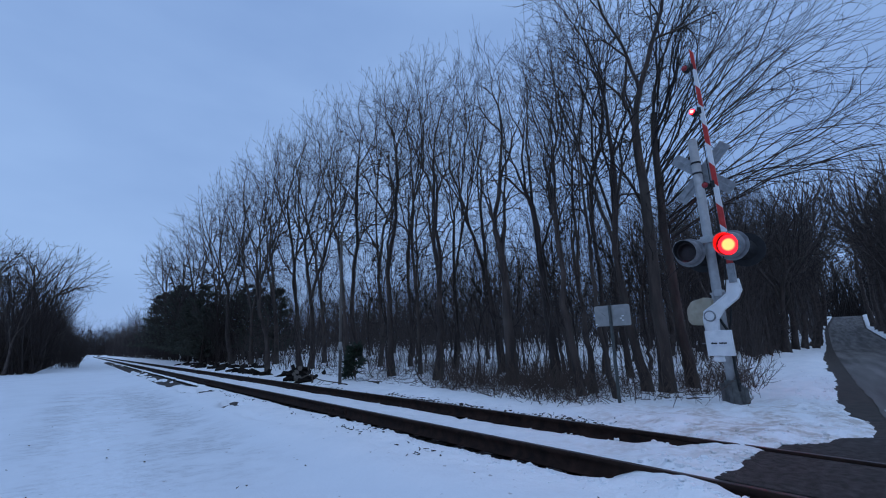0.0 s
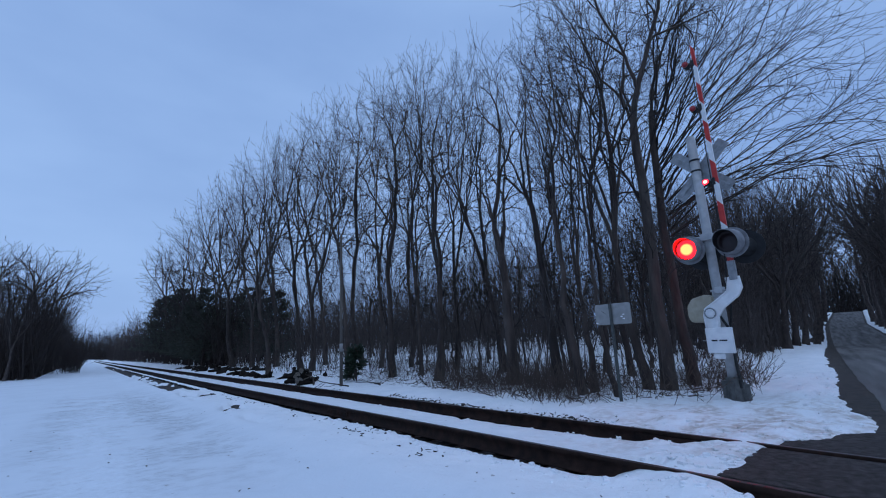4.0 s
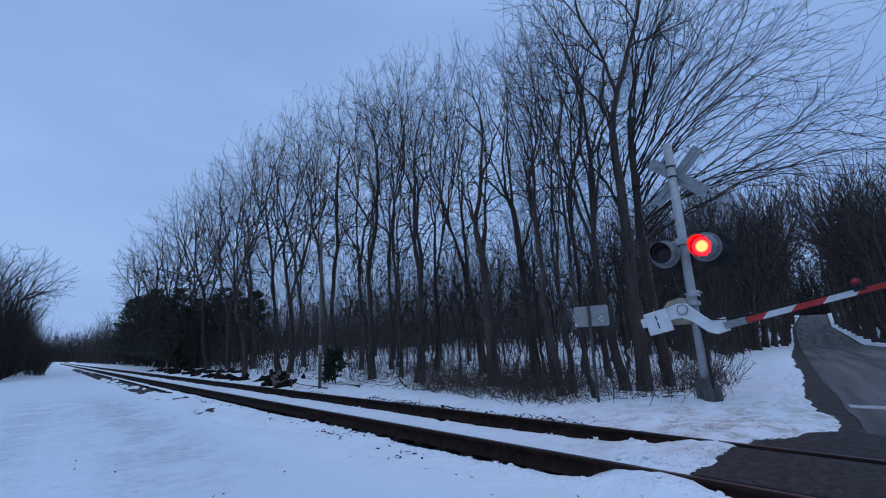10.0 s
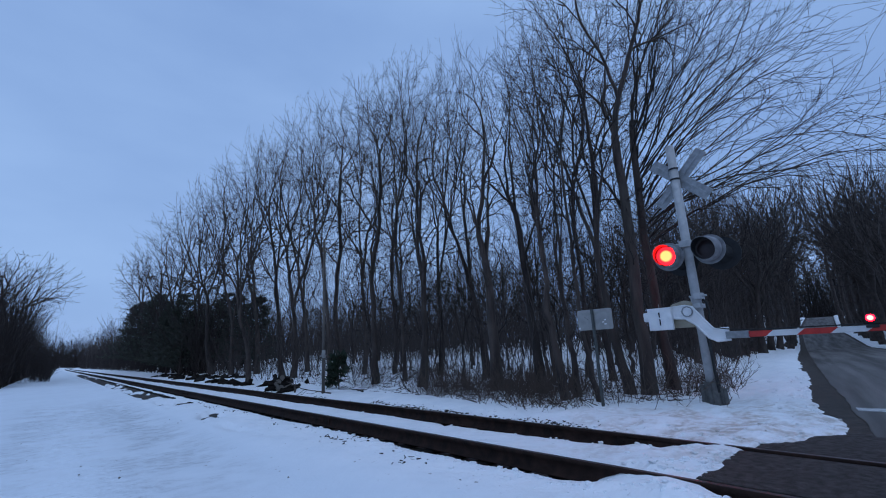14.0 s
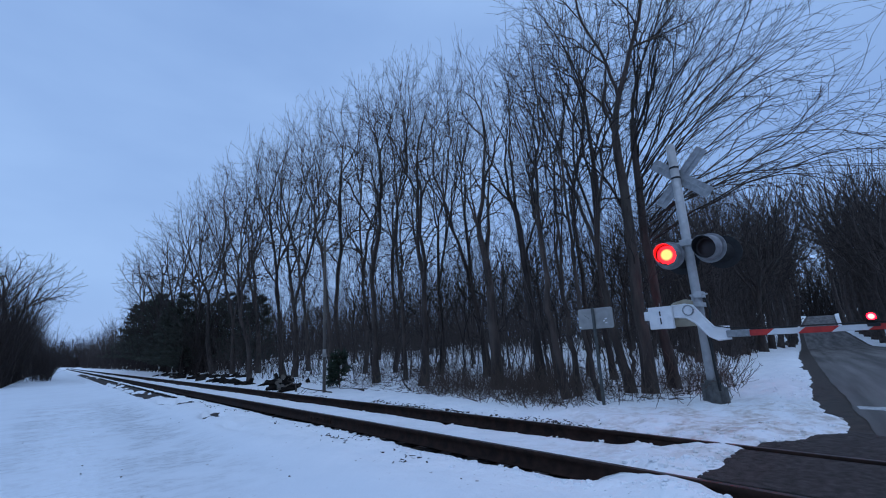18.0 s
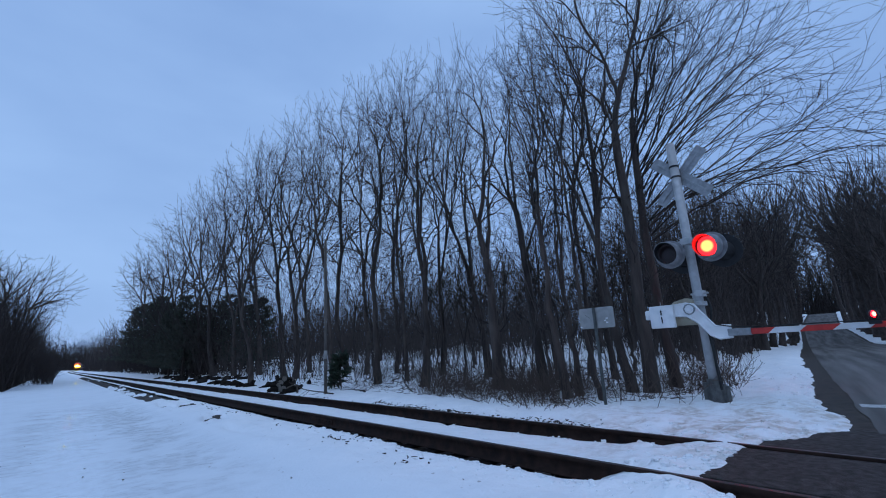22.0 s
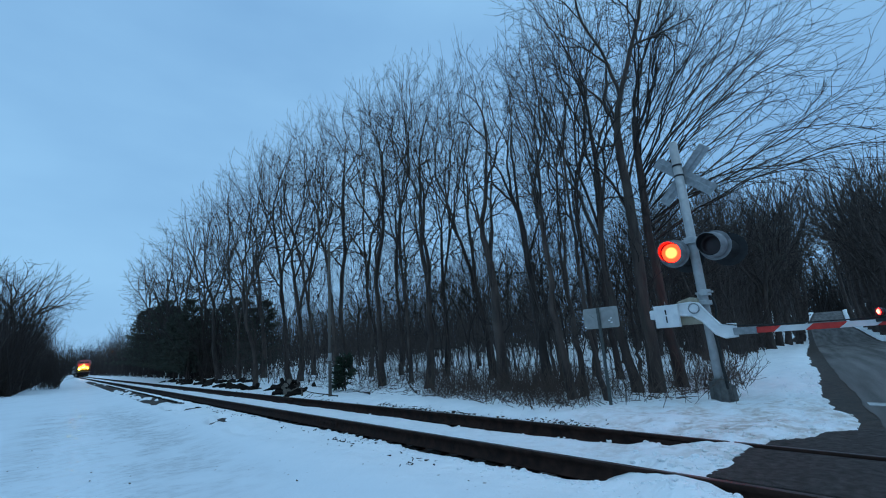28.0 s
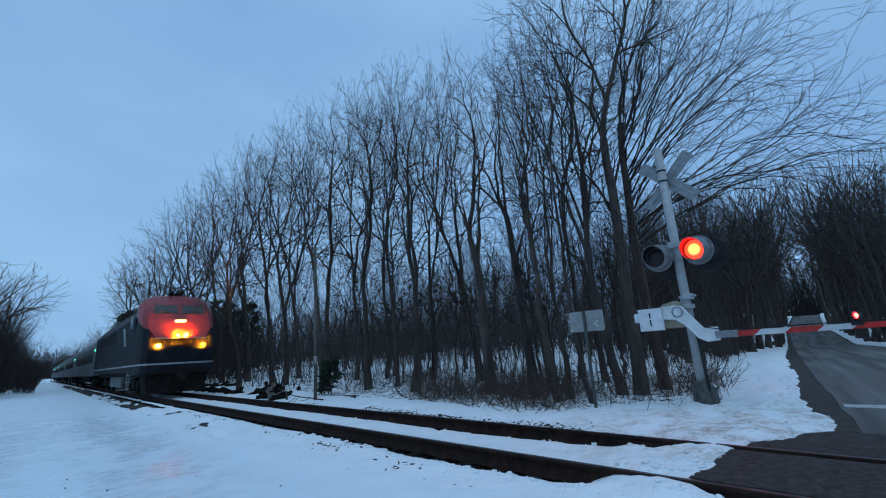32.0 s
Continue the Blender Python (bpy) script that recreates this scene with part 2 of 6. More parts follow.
TIP_ON = glow("lit_small_red_lens", (1.0, 0.002, 0.01), 20.0, (1.0, 0.10, 0.06), 0.05)
HEADLAMP = glow("headlamp", (1.0, 0.30, 0.010), 5600.0)
GOLD = mat("gilded_reflector", (0.80, 0.45, 0.12), (0.90, 0.52, 0.16), 8, 0.5, bump=0.02)
DITCH = glow("ditch_lamp", (1.0, 0.33, 0.015), 1300.0)
NUMBERBOARD = glow("lit_number_board", (1.0, 0.80, 0.62), 0.9)
GREENLAMP = glow("green_marker_lamp", (0.10, 1.0, 0.45), 6.0)
LOCO_RED = mat("red_locomotive_paint", (0.22, 0.012, 0.016), (0.30, 0.018, 0.022), 2, 0.4, bump=0.05, coat=0.2, stain=(0.12, 0.02, 0.02), stain_scale=1.5)
LOCO_BLUE = mat("midnight_blue_paint", (0.005, 0.006, 0.009), (0.011, 0.012, 0.016), 2, 0.6, bump=0.05, spec=0.15, stain=(0.03, 0.03, 0.03), stain_scale=1)
LOCO_WHITE = mat("dirty_white_stripe", (0.20, 0.20, 0.21), (0.34, 0.34, 0.35), 3, 0.5, bump=0.05)
UNDER = mat("grimy_underframe", (0.008, 0.007, 0.006), (0.022, 0.018, 0.016), 4, 0.85, spec=0.15, bump=0.4)
STAINLESS = mat("fluted_stainless", (0.10, 0.11, 0.11), (0.17, 0.18, 0.18), 2, 0.4, 0.55, bump=0.1, metal=0.5, stain=(0.12, 0.11, 0.10), stain_scale=0.8)
SIGNBACK = mat("dull_aluminium", (0.25, 0.245, 0.235), (0.33, 0.325, 0.31), 8, 0.5, bump=0.08, metal=0.3, stain=(0.15, 0.14, 0.13), stain_scale=4)
VISOR = mat("faded_grey_paint", (0.17, 0.17, 0.18), (0.27, 0.27, 0.28), 9, 0.6, bump=0.1)
BASEGREY = mat("weathered_cast_iron", (0.06, 0.06, 0.058), (0.12, 0.12, 0.115), 9, 0.7, bump=0.3, stain=(0.06, 0.05, 0.045), stain_scale=5)
GLASS = mat("dark_window_glass", (0.012, 0.015, 0.018), (0.02, 0.024, 0.028), 3, 0.08, bump=0.0, spec=0.6)


# ---------------------------------------------------------------- mesh helpers
def mesh_np(name, verts, quads, material, smooth=True):
    """A mesh from arrays of places and of four corners a face."""
    me = bpy.data.meshes.new(name)
    verts, quads = np.asarray(verts, np.float32), np.asarray(quads, np.int32)
    me.vertices.add(len(verts))
    me.vertices.foreach_set("co", verts.ravel())
    me.loops.add(quads.size)
    me.loops.foreach_set("vertex_index", quads.ravel())
    me.polygons.add(len(quads))
    me.polygons.foreach_set("loop_start", np.arange(0, quads.size, 4, dtype=np.int32))
    me.polygons.foreach_set("loop_total", np.full(len(quads), 4, np.int32))
    if smooth:
        me.polygons.foreach_set("use_smooth", np.ones(len(quads), bool))
    me.update(calc_edges=True)
    me.materials.append(material)
    return me


def part(name, bm, material, parent=None, label="", smooth=False):
    """Links a bmesh as one mesh object, under a thing or a part."""
    me = bpy.data.meshes.new(name)
    bm.to_mesh(me)
    bm.free()
    me.materials.append(material)
    if smooth:
        for p in me.polygons:
            p.use_smooth = True
    ob = new(name, me)
    ob.parent = parent
    return tagged(ob, label)


def box(bm, x0, x1, y0, y1, z0, z1, bevel=0.0):
    r = bmesh.ops.create_cube(bm, size=1.0, matrix=Matrix.LocRotScale(((x0 + x1) / 2, (y0 + y1) / 2, (z0 + z1) / 2), None, (x1 - x0, y1 - y0, z1 - z0)))
    if bevel:
        edges = {e for v in r["verts"] for e in v.link_edges}
        bmesh.ops.bevel(bm, geom=list(edges), offset=bevel, segments=2, affect="EDGES", profile=0.6)
    return bm


def rod(bm, a, b, r0, r1=None, sides=12, caps=True):
    """A tapered round bar from a to b."""
    a, b = Vector(a), Vector(b)
    m = Matrix.Translation((a + b) / 2) @ (b - a).to_track_quat("Z", "Y").to_matrix().to_4x4()
    bmesh.ops.create_cone(bm, cap_ends=caps, segments=sides, radius1=r0, radius2=r0 if r1 is None else r1, depth=(b - a).length, matrix=m)
    return bm


def prism(bm, outline, axis, lo, hi):
    """An outline of (a, b) pairs drawn out along an axis: x takes (y, z), y takes (x, z), z takes (x, y)."""
    def at(p, c):
        return {"x": (c, p[0], p[1]), "y": (p[0], c, p[1]), "z": (p[0], p[1], c)}[axis]
    low, high = [bm.verts.new(at(p, lo)) for p in outline], [bm.verts.new(at(p, hi)) for p in outline]
    n = len(outline)
    bm.faces.new(low), bm.faces.new(high[::-1])
    for i in range(n):
        bm.faces.new((low[i], high[i], high[(i + 1) % n], low[(i + 1) % n]))
    bmesh.ops.recalc_face_normals(bm, faces=bm.faces[:])
    return bm


def empty(name, m, label, category, group="", kind=""):
    ob = new(name)
    ob.matrix_basis = m
    return tagged(ob, label, category, group, kind)


def lattice(ix, iy, seed):
    h = (ix * 374761393 + iy * 668265263 + seed * 974634777) & 0x7FFFFFFF
    h = ((h ^ (h >> 13)) * 1274126177) & 0x7FFFFFFF
    return ((h ^ (h >> 16)) & 0xFFFF) / 65535.0


def rough_field(x, y, size, seed=1, octaves=3):
    """Smooth random heights, about -1 to 1, with lumps of that size in metres."""
    total, amp, norm = 0.0, 1.0, 0.0
    for o in range(octaves):
        u, v = np.asarray(x, float) / size, np.asarray(y, float) / size
        iu, iv = np.floor(u).astype(np.int64), np.floor(v).astype(np.int64)
        fu, fv = u - iu, v - iv
        fu, fv = fu * fu * (3 - 2 * fu), fv * fv * (3 - 2 * fv)
        a, b = lattice(iu, iv, seed + o), lattice(iu + 1, iv, seed + o)
        c, d = lattice(iu, iv + 1, seed + o), lattice(iu + 1, iv + 1, seed + o)
        total = total + amp * ((a * (1 - fu) + b * fu) * (1 - fv) + (c * (1 - fu) + d * fu) * fv)
        norm, amp, size = norm + amp, amp * 0.5, size * 0.5
    return total / norm * 2 - 1


def ease(a, b, v):
    s = np.clip((np.asarray(v, float) - a) / (b - a), 0, 1)
    return s * s * (3 - 2 * s)


# ---------------------------------------------------------------- lie of the land
GAUGE_NEAR, GAUGE_FAR = 4.172, 5.678   # the rails' centre lines


def track_x(y):
    """The track's centre line: straight past the crossing, bending to +x far away."""
    return 4.925 + 0.0002 * np.maximum(0.0, np.asarray(y, float) - 200) ** 2


ROAD_X = [-60, 0, 8, 10, 13.2, 18, 30, 61, 102, 141, 198, 400]
ROAD_LEFT = [-11.4, -0.58, 0.86, 1.22, 1.83, 2.66, 4.7, 9.8, 16.5, 21.1, 28, 52]
ROAD_Z = [-0.3, -0.06, -0.01, -0.01, -0.01, -0.02, -0.15, -0.55, 1.6, 4.7, 4.0, 2.0]
EDGE_X = [-60, 0, 3.4, 3.95, 4.2, 5.1, 5.4, 5.8, 6.15, 6.45, 6.75, 6.97, 8.0, 8.4, 9.6, 11.85, 16.7, 19.3, 30, 61, 102, 141, 198, 400]
EDGE_Y = [-11.0, -0.35, 0.6, 1.25, 1.5, 1.45, 1.58, 1.56, 1.3, 1.15, 1.13, 0.95, 0.95, 1.22, 1.53, 1.94, 2.72, 3.2, 5.2, 10.2, 16.9, 21.4, 28.4, 52]
ROAD_WIDE = 4.75


def road_left(x):
    return np.interp(x, ROAD_X, ROAD_LEFT)


def road_z(x):
    return np.interp(x, ROAD_X, ROAD_Z)


def snow_z(x, y):
    """The top of the snow; where it sinks below road or ballast, these lie bare."""
    x, y = np.asarray(x, float), np.asarray(y, float)
    u = x - track_x(y)
    calm = 0.18 + 0.82 * ease(2.2, 3.4, x)
    lumps = rough_field(x, y, 0.9, 3, 4) * calm
    fine = rough_field(x, y, 0.22, 9, 3) * (calm - 0.16)
    near = -0.165 - 0.16 * ease(-1.7, -3.2, u) + 0.05 * ease(4.5, 1.8, y)
    mid = -0.145 + 0.02 * lumps + 0.04 * ease(4.5, 1.8, y)
    far = -0.13 + 0.11 * ease(0.9, 2.2, u) - 0.10 * ease(9, 16, y) * ease(6, 3, u)
    z = np.where(u < -0.75, near, np.where(u < 0.75, mid, far))
    # melted trenches beside the rails
    for rail in (-0.753, 0.753):
        gap = np.abs(u - rail)
        z = z - 0.13 * ease(0.25, 0.15, gap + 0.06 * fine + 0.03 * lumps) * ease(1.5, 2.6, y)
    # bare ballast shoulder
    bare = ease(-2.2, -1.9, u) * ease(-1.05, -1.3, u) * ease(6.5, 13, y) * ease(100, 80, y)
    z = z - bare * (0.17 * ease(0.10, 0.32, rough_field(x, y * 0.45, 0.45, 21, 4) + 0.6 * ease(13, 24, y)))
    z = z + 0.030 * lumps * ease(0.4, 1.2, np.abs(u)) + 0.018 * fine + 0.055 * rough_field(x, y, 0.34, 41, 3) * ease(0.9, 1.6, u) * ease(9, 3.5, y)
    # the wood's floor climbs away from the track; bank on the other side
    z = z + 0.065 * np.clip(u - 5.5, 0, 34) * (1 + 0.4 * rough_field(x, y, 14, 5, 2)) * ease(400, 60, x) * ease(3, 12, y - road_left(x)) + 0.10 * rough_field(x, y, 3.0, 6, 2) * ease(3.0, 6.0, u)
    z = z + 0.05 * np.maximum(0, -u - 9) * ease(120, 40, -u) * ease(20, 60, y)
    z = np.clip(z, -3, 9)
    # the road cuts through
    edge = np.interp(x, EDGE_X, EDGE_Y) + 0.45 * ease(16, 22, x) + 0.10 * rough_field(x, y, 0.5, 31, 3) + 0.05 * fine
    d = y - edge
    rz = road_z(x)
    w = ease(0.0, 1.7, d) if np.ndim(d) else float(ease(0.0, 1.7, d))
    bank = rz - 0.07 + 0.09 * ease(-0.08, 0.12, d) + (0.04 * lumps + 0.055 + 0.035 * rough_field(x * 0.6, y, 0.20, 13, 2) + 0.10 * rough_field(x, y, 0.34, 43, 3)) * ease(0.1, 0.6, d)
    north = bank * (1 - w) + np.maximum(z, rz - 0.45) * w
    ds = (road_left(x) - ROAD_WIDE) - y - 0.45 * ease(8, 12, x) + 0.10 * rough_field(x, y, 0.7, 37, 3)
    south = rz - 0.07 + 0.15 * ease(-0.1, 0.25, ds) + 1.3 * ease(0.3, 5, ds) + 0.04 * lumps + 2.5 * ease(5, 40, ds)
    hill = ease(18, 34, x)
    lift = rz * hill * ease(60, 5, np.abs(d))
    out = np.where(ds > -0.12, south, np.where(d < 1.7, north, z + np.where(x > 18, lift, 0)))
    return out


def foot(x, y):
    return float(snow_z(np.array([x]), np.array([y]))[0])


def lines(*spans):
    """Coordinates with the given spacing in each stretch."""
    out = []
    for a, b, step in spans:
        out.extend(np.linspace(a, b, max(1, round((b - a) / step)), endpoint=False))
    out.append(spans[-1][1])
    return np.array(out)


def sheet(name, xs, ys, height, material):
    gx, gy = np.meshgrid(xs, ys, indexing="ij")
    verts = np.stack([gx, gy, height(gx, gy)], -1).reshape(-1, 3)
    i, j = np.meshgrid(np.arange(len(xs) - 1), np.arange(len(ys) - 1), indexing="ij")
    a = (i * len(ys) + j).ravel()
    quads = np.stack([a, a + len(ys), a + len(ys) + 1, a + 1], -1)
    return new(name, mesh_np(name, verts, quads, material))


ground = sheet("ground",
               lines((-900, -200, 50), (-200, -40, 8), (-40, -6, 1.5), (-6, -2, 0.3), (-2, 2.2, 0.12), (2.2, 11, 0.085), (11, 16, 0.14), (16, 24, 0.3), (24, 60, 0.8), (60, 220, 4), (220, 1200, 50)),
               lines((-900, -200, 50), (-200, -40, 8), (-40, -7, 1.5), (-7, 0.3, 0.3), (0.3, 7, 0.085), (7, 22, 0.2), (22, 60, 0.7), (60, 220, 3), (220, 1500, 40)),
               snow_z, SNOW)
tagged(ground, "crusted old snow, icy and dirty beside the road", "snow", kind="structure")


def strip(name, xs, left, right, z, material, cells=6):
    """A paved strip that follows the road."""
    rows = np.linspace(0, 1, cells + 1)
    verts = np.array([(x, left(x) + (right(x) - left(x)) * k, z(x)) for x in xs for k in rows])
    n = cells + 1
    quads = [(i * n + j, i * n + j + 1, (i + 1) * n + j + 1, (i + 1) * n + j) for i in range(len(xs) - 1) for j in range(cells)]
    return new(name, mesh_np(name, verts, np.array(quads)[:, ::-1], material))


far_xs = lines((6.9, 20, 0.16), (20, 60, 1), (60, 220, 4), (220, 400, 20))


def broken_edge(x):
    """The crumbling edge of the asphalt."""
    return float(road_left(x)) + 0.055 * float(rough_field(np.array([x]), np.array([0.0]), 0.9, 61, 4)[0])


tagged(strip("road", far_xs, broken_edge, lambda x: road_left(x) - ROAD_WIDE, lambda x: road_z(x) + 0.004, ROADTOP),
       "grey salt-stained asphalt country road", "road", kind="structure")
tagged(strip("shoulder", lines((6.6, 20, 0.8), (20, 220, 4), (220, 400, 20)), lambda x: np.interp(x, EDGE_X, EDGE_Y) + 0.5, lambda x: road_left(x) - ROAD_WIDE - 0.6, lambda x: road_z(x) - 0.006, SHOULDER),
       "dark wet gravel road shoulder", "shoulder", kind="structure")
tagged(strip("road_near", lines((-60, 2.2, 3)), lambda x: road_left(x) + 0.3, lambda x: road_left(x) - ROAD_WIDE, lambda x: road_z(x) - 0.004, ASPHALT),
       "dark damp asphalt road before the rails", "road", kind="structure")


def snow_bank(name, start, edge, side, tall, seed):
    """A ploughed ridge of snow along one edge of the road."""
    xs = np.concatenate([np.arange(start, 60, 0.22), np.arange(60, 160, 0.9)])
    offs = np.array([-0.06, 0.04, 0.14, 0.30, 0.55, 0.95, 1.5, 2.2])
    rise = np.array([-0.06, 0.03, 0.08, 0.12, 0.15, 0.14, 0.08, -0.06]) * tall
    gx, go = np.meshgrid(xs, offs, indexing="ij")
    wob = 0.10 * rough_field(gx, gx * 0 + seed, 0.9, seed, 3) + 0.04 * rough_field(gx, go, 0.3, seed + 3, 2)
    gy = edge(gx) + side * (go + wob)
    fade = ease(0.6, 2.2, go)
    gz = (road_z(gx) + rise[None] + 0.05 * rough_field(gx, go, 0.4, seed + 7, 3) * ease(0.0, 0.4, go) - 0.35 * ease(start + 5, start, gx)) * (1 - fade) + (snow_z(gx, gy) - 0.03) * fade
    n = len(offs)
    i, j = np.meshgrid(np.arange(len(xs) - 1), np.arange(n - 1), indexing="ij")
    a = (i * n + j).ravel()
    quads = np.stack([a, a + 1, a + n + 1, a + n], -1)
    if side < 0:
        quads = quads[:, ::-1]
    verts = np.stack([gx, gy, gz], -1).reshape(-1, 3)
    return tagged(new(name, mesh_np(name, verts, quads[:, ::-1], SNOW)), "ploughed ridge of old snow along the road", "snow", kind="structure")


snow_bank("snow_bank", 16.0, lambda x: np.interp(x, EDGE_X, EDGE_Y) + 0.1, 1, 1.0, 51)
snow_bank("snow_bank", 9.0, lambda x: road_left(x) - ROAD_WIDE - 0.25, -1, 1.6, 57)
bm = bmesh.new()
prism(bm, [(9.10, 1.02), (9.42, 1.08), (9.60, -3.1), (9.28, -3.1)], "z", -0.01, 0.001)
tagged(part("stop_line", bm, ROADLINE), "worn white painted stop line on asphalt", "road marking", kind="structure")
# asphalt panels of the crossing, with a flangeway inside each rail
for a, b, c in ((2.2, GAUGE_NEAR - 0.045, 0.35), (GAUGE_NEAR + 0.115, GAUGE_FAR - 0.115, 1.64), (GAUGE_FAR + 0.045, 7.2, 1.55)):
    bm = bmesh.new()
    box(bm, a, b, -7.0, c, -0.25, -0.012, 0.012)
    tagged(part("crossing_panel", bm, ASPHALT), "dark asphalt crossing panel between the rails", "pavement", group="crossing panels", kind="structure")

# ballast bed
by = lines((-14, 60, 1.0), (60, 200, 10), (200, 640, 20))
verts, prof = [], [(-3.1, -0.62), (-2.3, -0.34), (-1.45, -0.235), (0, -0.245), (1.45, -0.24), (2.4, -0.55)]
for y in by:
    for u, z in prof:
        verts.append((float(track_x(y)) + u, y, z))
quads = [(i * 6 + j, i * 6 + j + 1, i * 6 + j + 7, i * 6 + j + 6) for i in range(len(by) - 1) for j in range(5)]
tagged(new("ballast", mesh_np("ballast", verts, quads, BALLAST)), "dark wet stone ballast bed under the rails", "ballast", kind="structure")

# ---------------------------------------------------------------- railway track
track = empty("railway_track", pose(0, 0, 0), "rusty single railway track half buried in snow", "railway track")
RAIL = [(-0.075, -0.186), (0.075, -0.186), (0.075, -0.172), (0.012, -0.150), (0.009, -0.052), (0.036, -0.040), (0.036, -0.010), (0.028, -0.001), (-0.028, -0.001), (-0.036, -0.010), (-0.036, -0.040), (-0.009, -0.052), (-0.012, -0.150), (-0.075, -0.172)]
rail_y = lines((-14, 60, 3.0), (60, 200, 10), (200, 640, 10))
for side in (-0.753, 0.753):
    n = len(RAIL)
    verts = [(float(track_x(y)) + side + a, y, b) for y in rail_y for a, b in RAIL]
    quads = [(i * n + j, i * n + (j + 1) % n, (i + 1) * n + (j + 1) % n, (i + 1) * n + j) for i in range(len(rail_y) - 1) for j in range(n)]
    me = mesh_np("rail", verts, quads, STEEL, smooth=False)
    me.materials.append(RAILTOP)
    for p in me.polygons:
        if p.index % n == 7:
            p.material_index = 1
    rail = new("rail", me)
    rail.parent = track
# bolted joint bars
for y, x in ((8.55, GAUGE_NEAR), (20.4, GAUGE_NEAR), (2.6, GAUGE_FAR), (14.5, GAUGE_FAR)):
    bm = bmesh.new()
    box(bm, x - 0.035, x + 0.035, y - 0.45, y + 0.45, -0.150, -0.052, 0.008)
    for k in range(6):
        rod(bm, (x - 0.052, y - 0.375 + 0.15 * k, -0.10), (x + 0.052, y - 0.375 + 0.15 * k, -0.10), 0.016, sides=6)
    part("joint_bar", bm, STEEL, track)
bm = bmesh.new()
box(bm, -1.3, 1.3, -0.115, 0.115, -0.38, -0.20, 0.012)
tie = part("tie", bm, TIE, track)
tie.location = (4.925, 1.95, 0)
rng = random.Random(4)
for k in range(1, 110):
    t = tie.copy()
    scene.collection.objects.link(t)
    t.location = (4.925 + rng.uniform(-0.04, 0.04), 1.95 + 0.52 * k, rng.uniform(-0.015, 0.0))
    t.rotation_euler = (0, 0, rng.uniform(-0.02, 0.02))

# ---------------------------------------------------------------- crossing signal with its gate
MAST = (8.99, 2.90)
PIVOT = Vector((-0.24, 0.024, 1.578))      # from the mast's foot
signal = empty("crossing_signal", pose(MAST[0], MAST[1], 0), "silver railway crossing signal mast with red lamps and striped gate", "crossing signal")
bm = bmesh.new()
rod(bm, (0, 0, -0.1), (0, 0, 4.98), 0.081, sides=20)
rod(bm, (0, 0, 4.98), (0, 0, 5.02), 0.082, 0.05, sides=20)
part("mast", bm, ALU, signal, smooth=True)
bm = bmesh.new()
rod(bm, (0, 0, -0.15), (0, 0, 0.34), 0.145, 0.115, sides=10)
rod(bm, (0, 0, 0.34), (0, 0, 0.38), 0.125, 0.125, sides=10)
for a in range(4):
    box(bm, *sorted((0.13 * math.cos(a * math.pi / 2) - 0.03, 0.13 * math.cos(a * math.pi / 2) + 0.03)), *sorted((0.13 * math.sin(a * math.pi / 2) - 0.03, 0.13 * math.sin(a * math.pi / 2) + 0.03)), -0.15, 0.30, 0.008)
part("base_casting", bm, BASEGREY, signal, "weathered grey cast base")
for dx, dy, top in ((0.05, -0.17, 0.24), (-0.02, 0.14, 0.30)):
    bm = bmesh.new()
    rod(bm, (dx, dy, -0.15), (dx, dy, top), 0.055, 0.050, sides=12)
    rod(bm, (dx, dy, top), (dx, dy, top + 0.02), 0.062, sides=12)
    part("anchor_tube", bm, BASEGREY, signal, "weathered steel anchor tube", smooth=False)
# crossbuck, seen from behind
cross = Vector((0.085, -0.06, 4.29))
for k, tilt in enumerate((45, -45)):
    bm = bmesh.new()
    box(bm, -0.006, 0.006, -0.66, 0.66, -0.115, 0.115, 0.004)
    box(bm, -0.022, -0.006, -0.60, 0.60, -0.018, 0.018, 0.004)
    box(bm, -0.014, -0.006, -0.655, 0.655, 0.095, 0.112)
    box(bm, -0.014, -0.006, -0.655, 0.655, -0.112, -0.095)
    blade = part("crossbuck_blade", bm, GALV, signal, "bare grey back of a crossbuck board")
    blade.matrix_basis = Matrix.Translation(cross + Vector((0.012 * k, 0, 0))) @ Matrix.Rotation(radians(tilt), 4, "X")
for z in (4.26, 4.48):
    bm = bmesh.new()
    rod(bm, (0, 0, z), (0, 0, z + 0.035), 0.09, sides=16)
    box(bm, 0.05, 0.10, -0.05, 0.05, z + 0.002, z + 0.03)
    part("clamp", bm, BLACK, signal)
# lamp bracket and the four heads, two each way
bm = bmesh.new()
rod(bm, (-0.10, -0.44, 2.90), (-0.10, 0.56, 2.97), 0.022, sides=10)
box(bm, -0.13, 0.10, -0.10, 0.10, 2.87, 3.0, 0.01)
part("lamp_bracket", bm, ALU, signal)


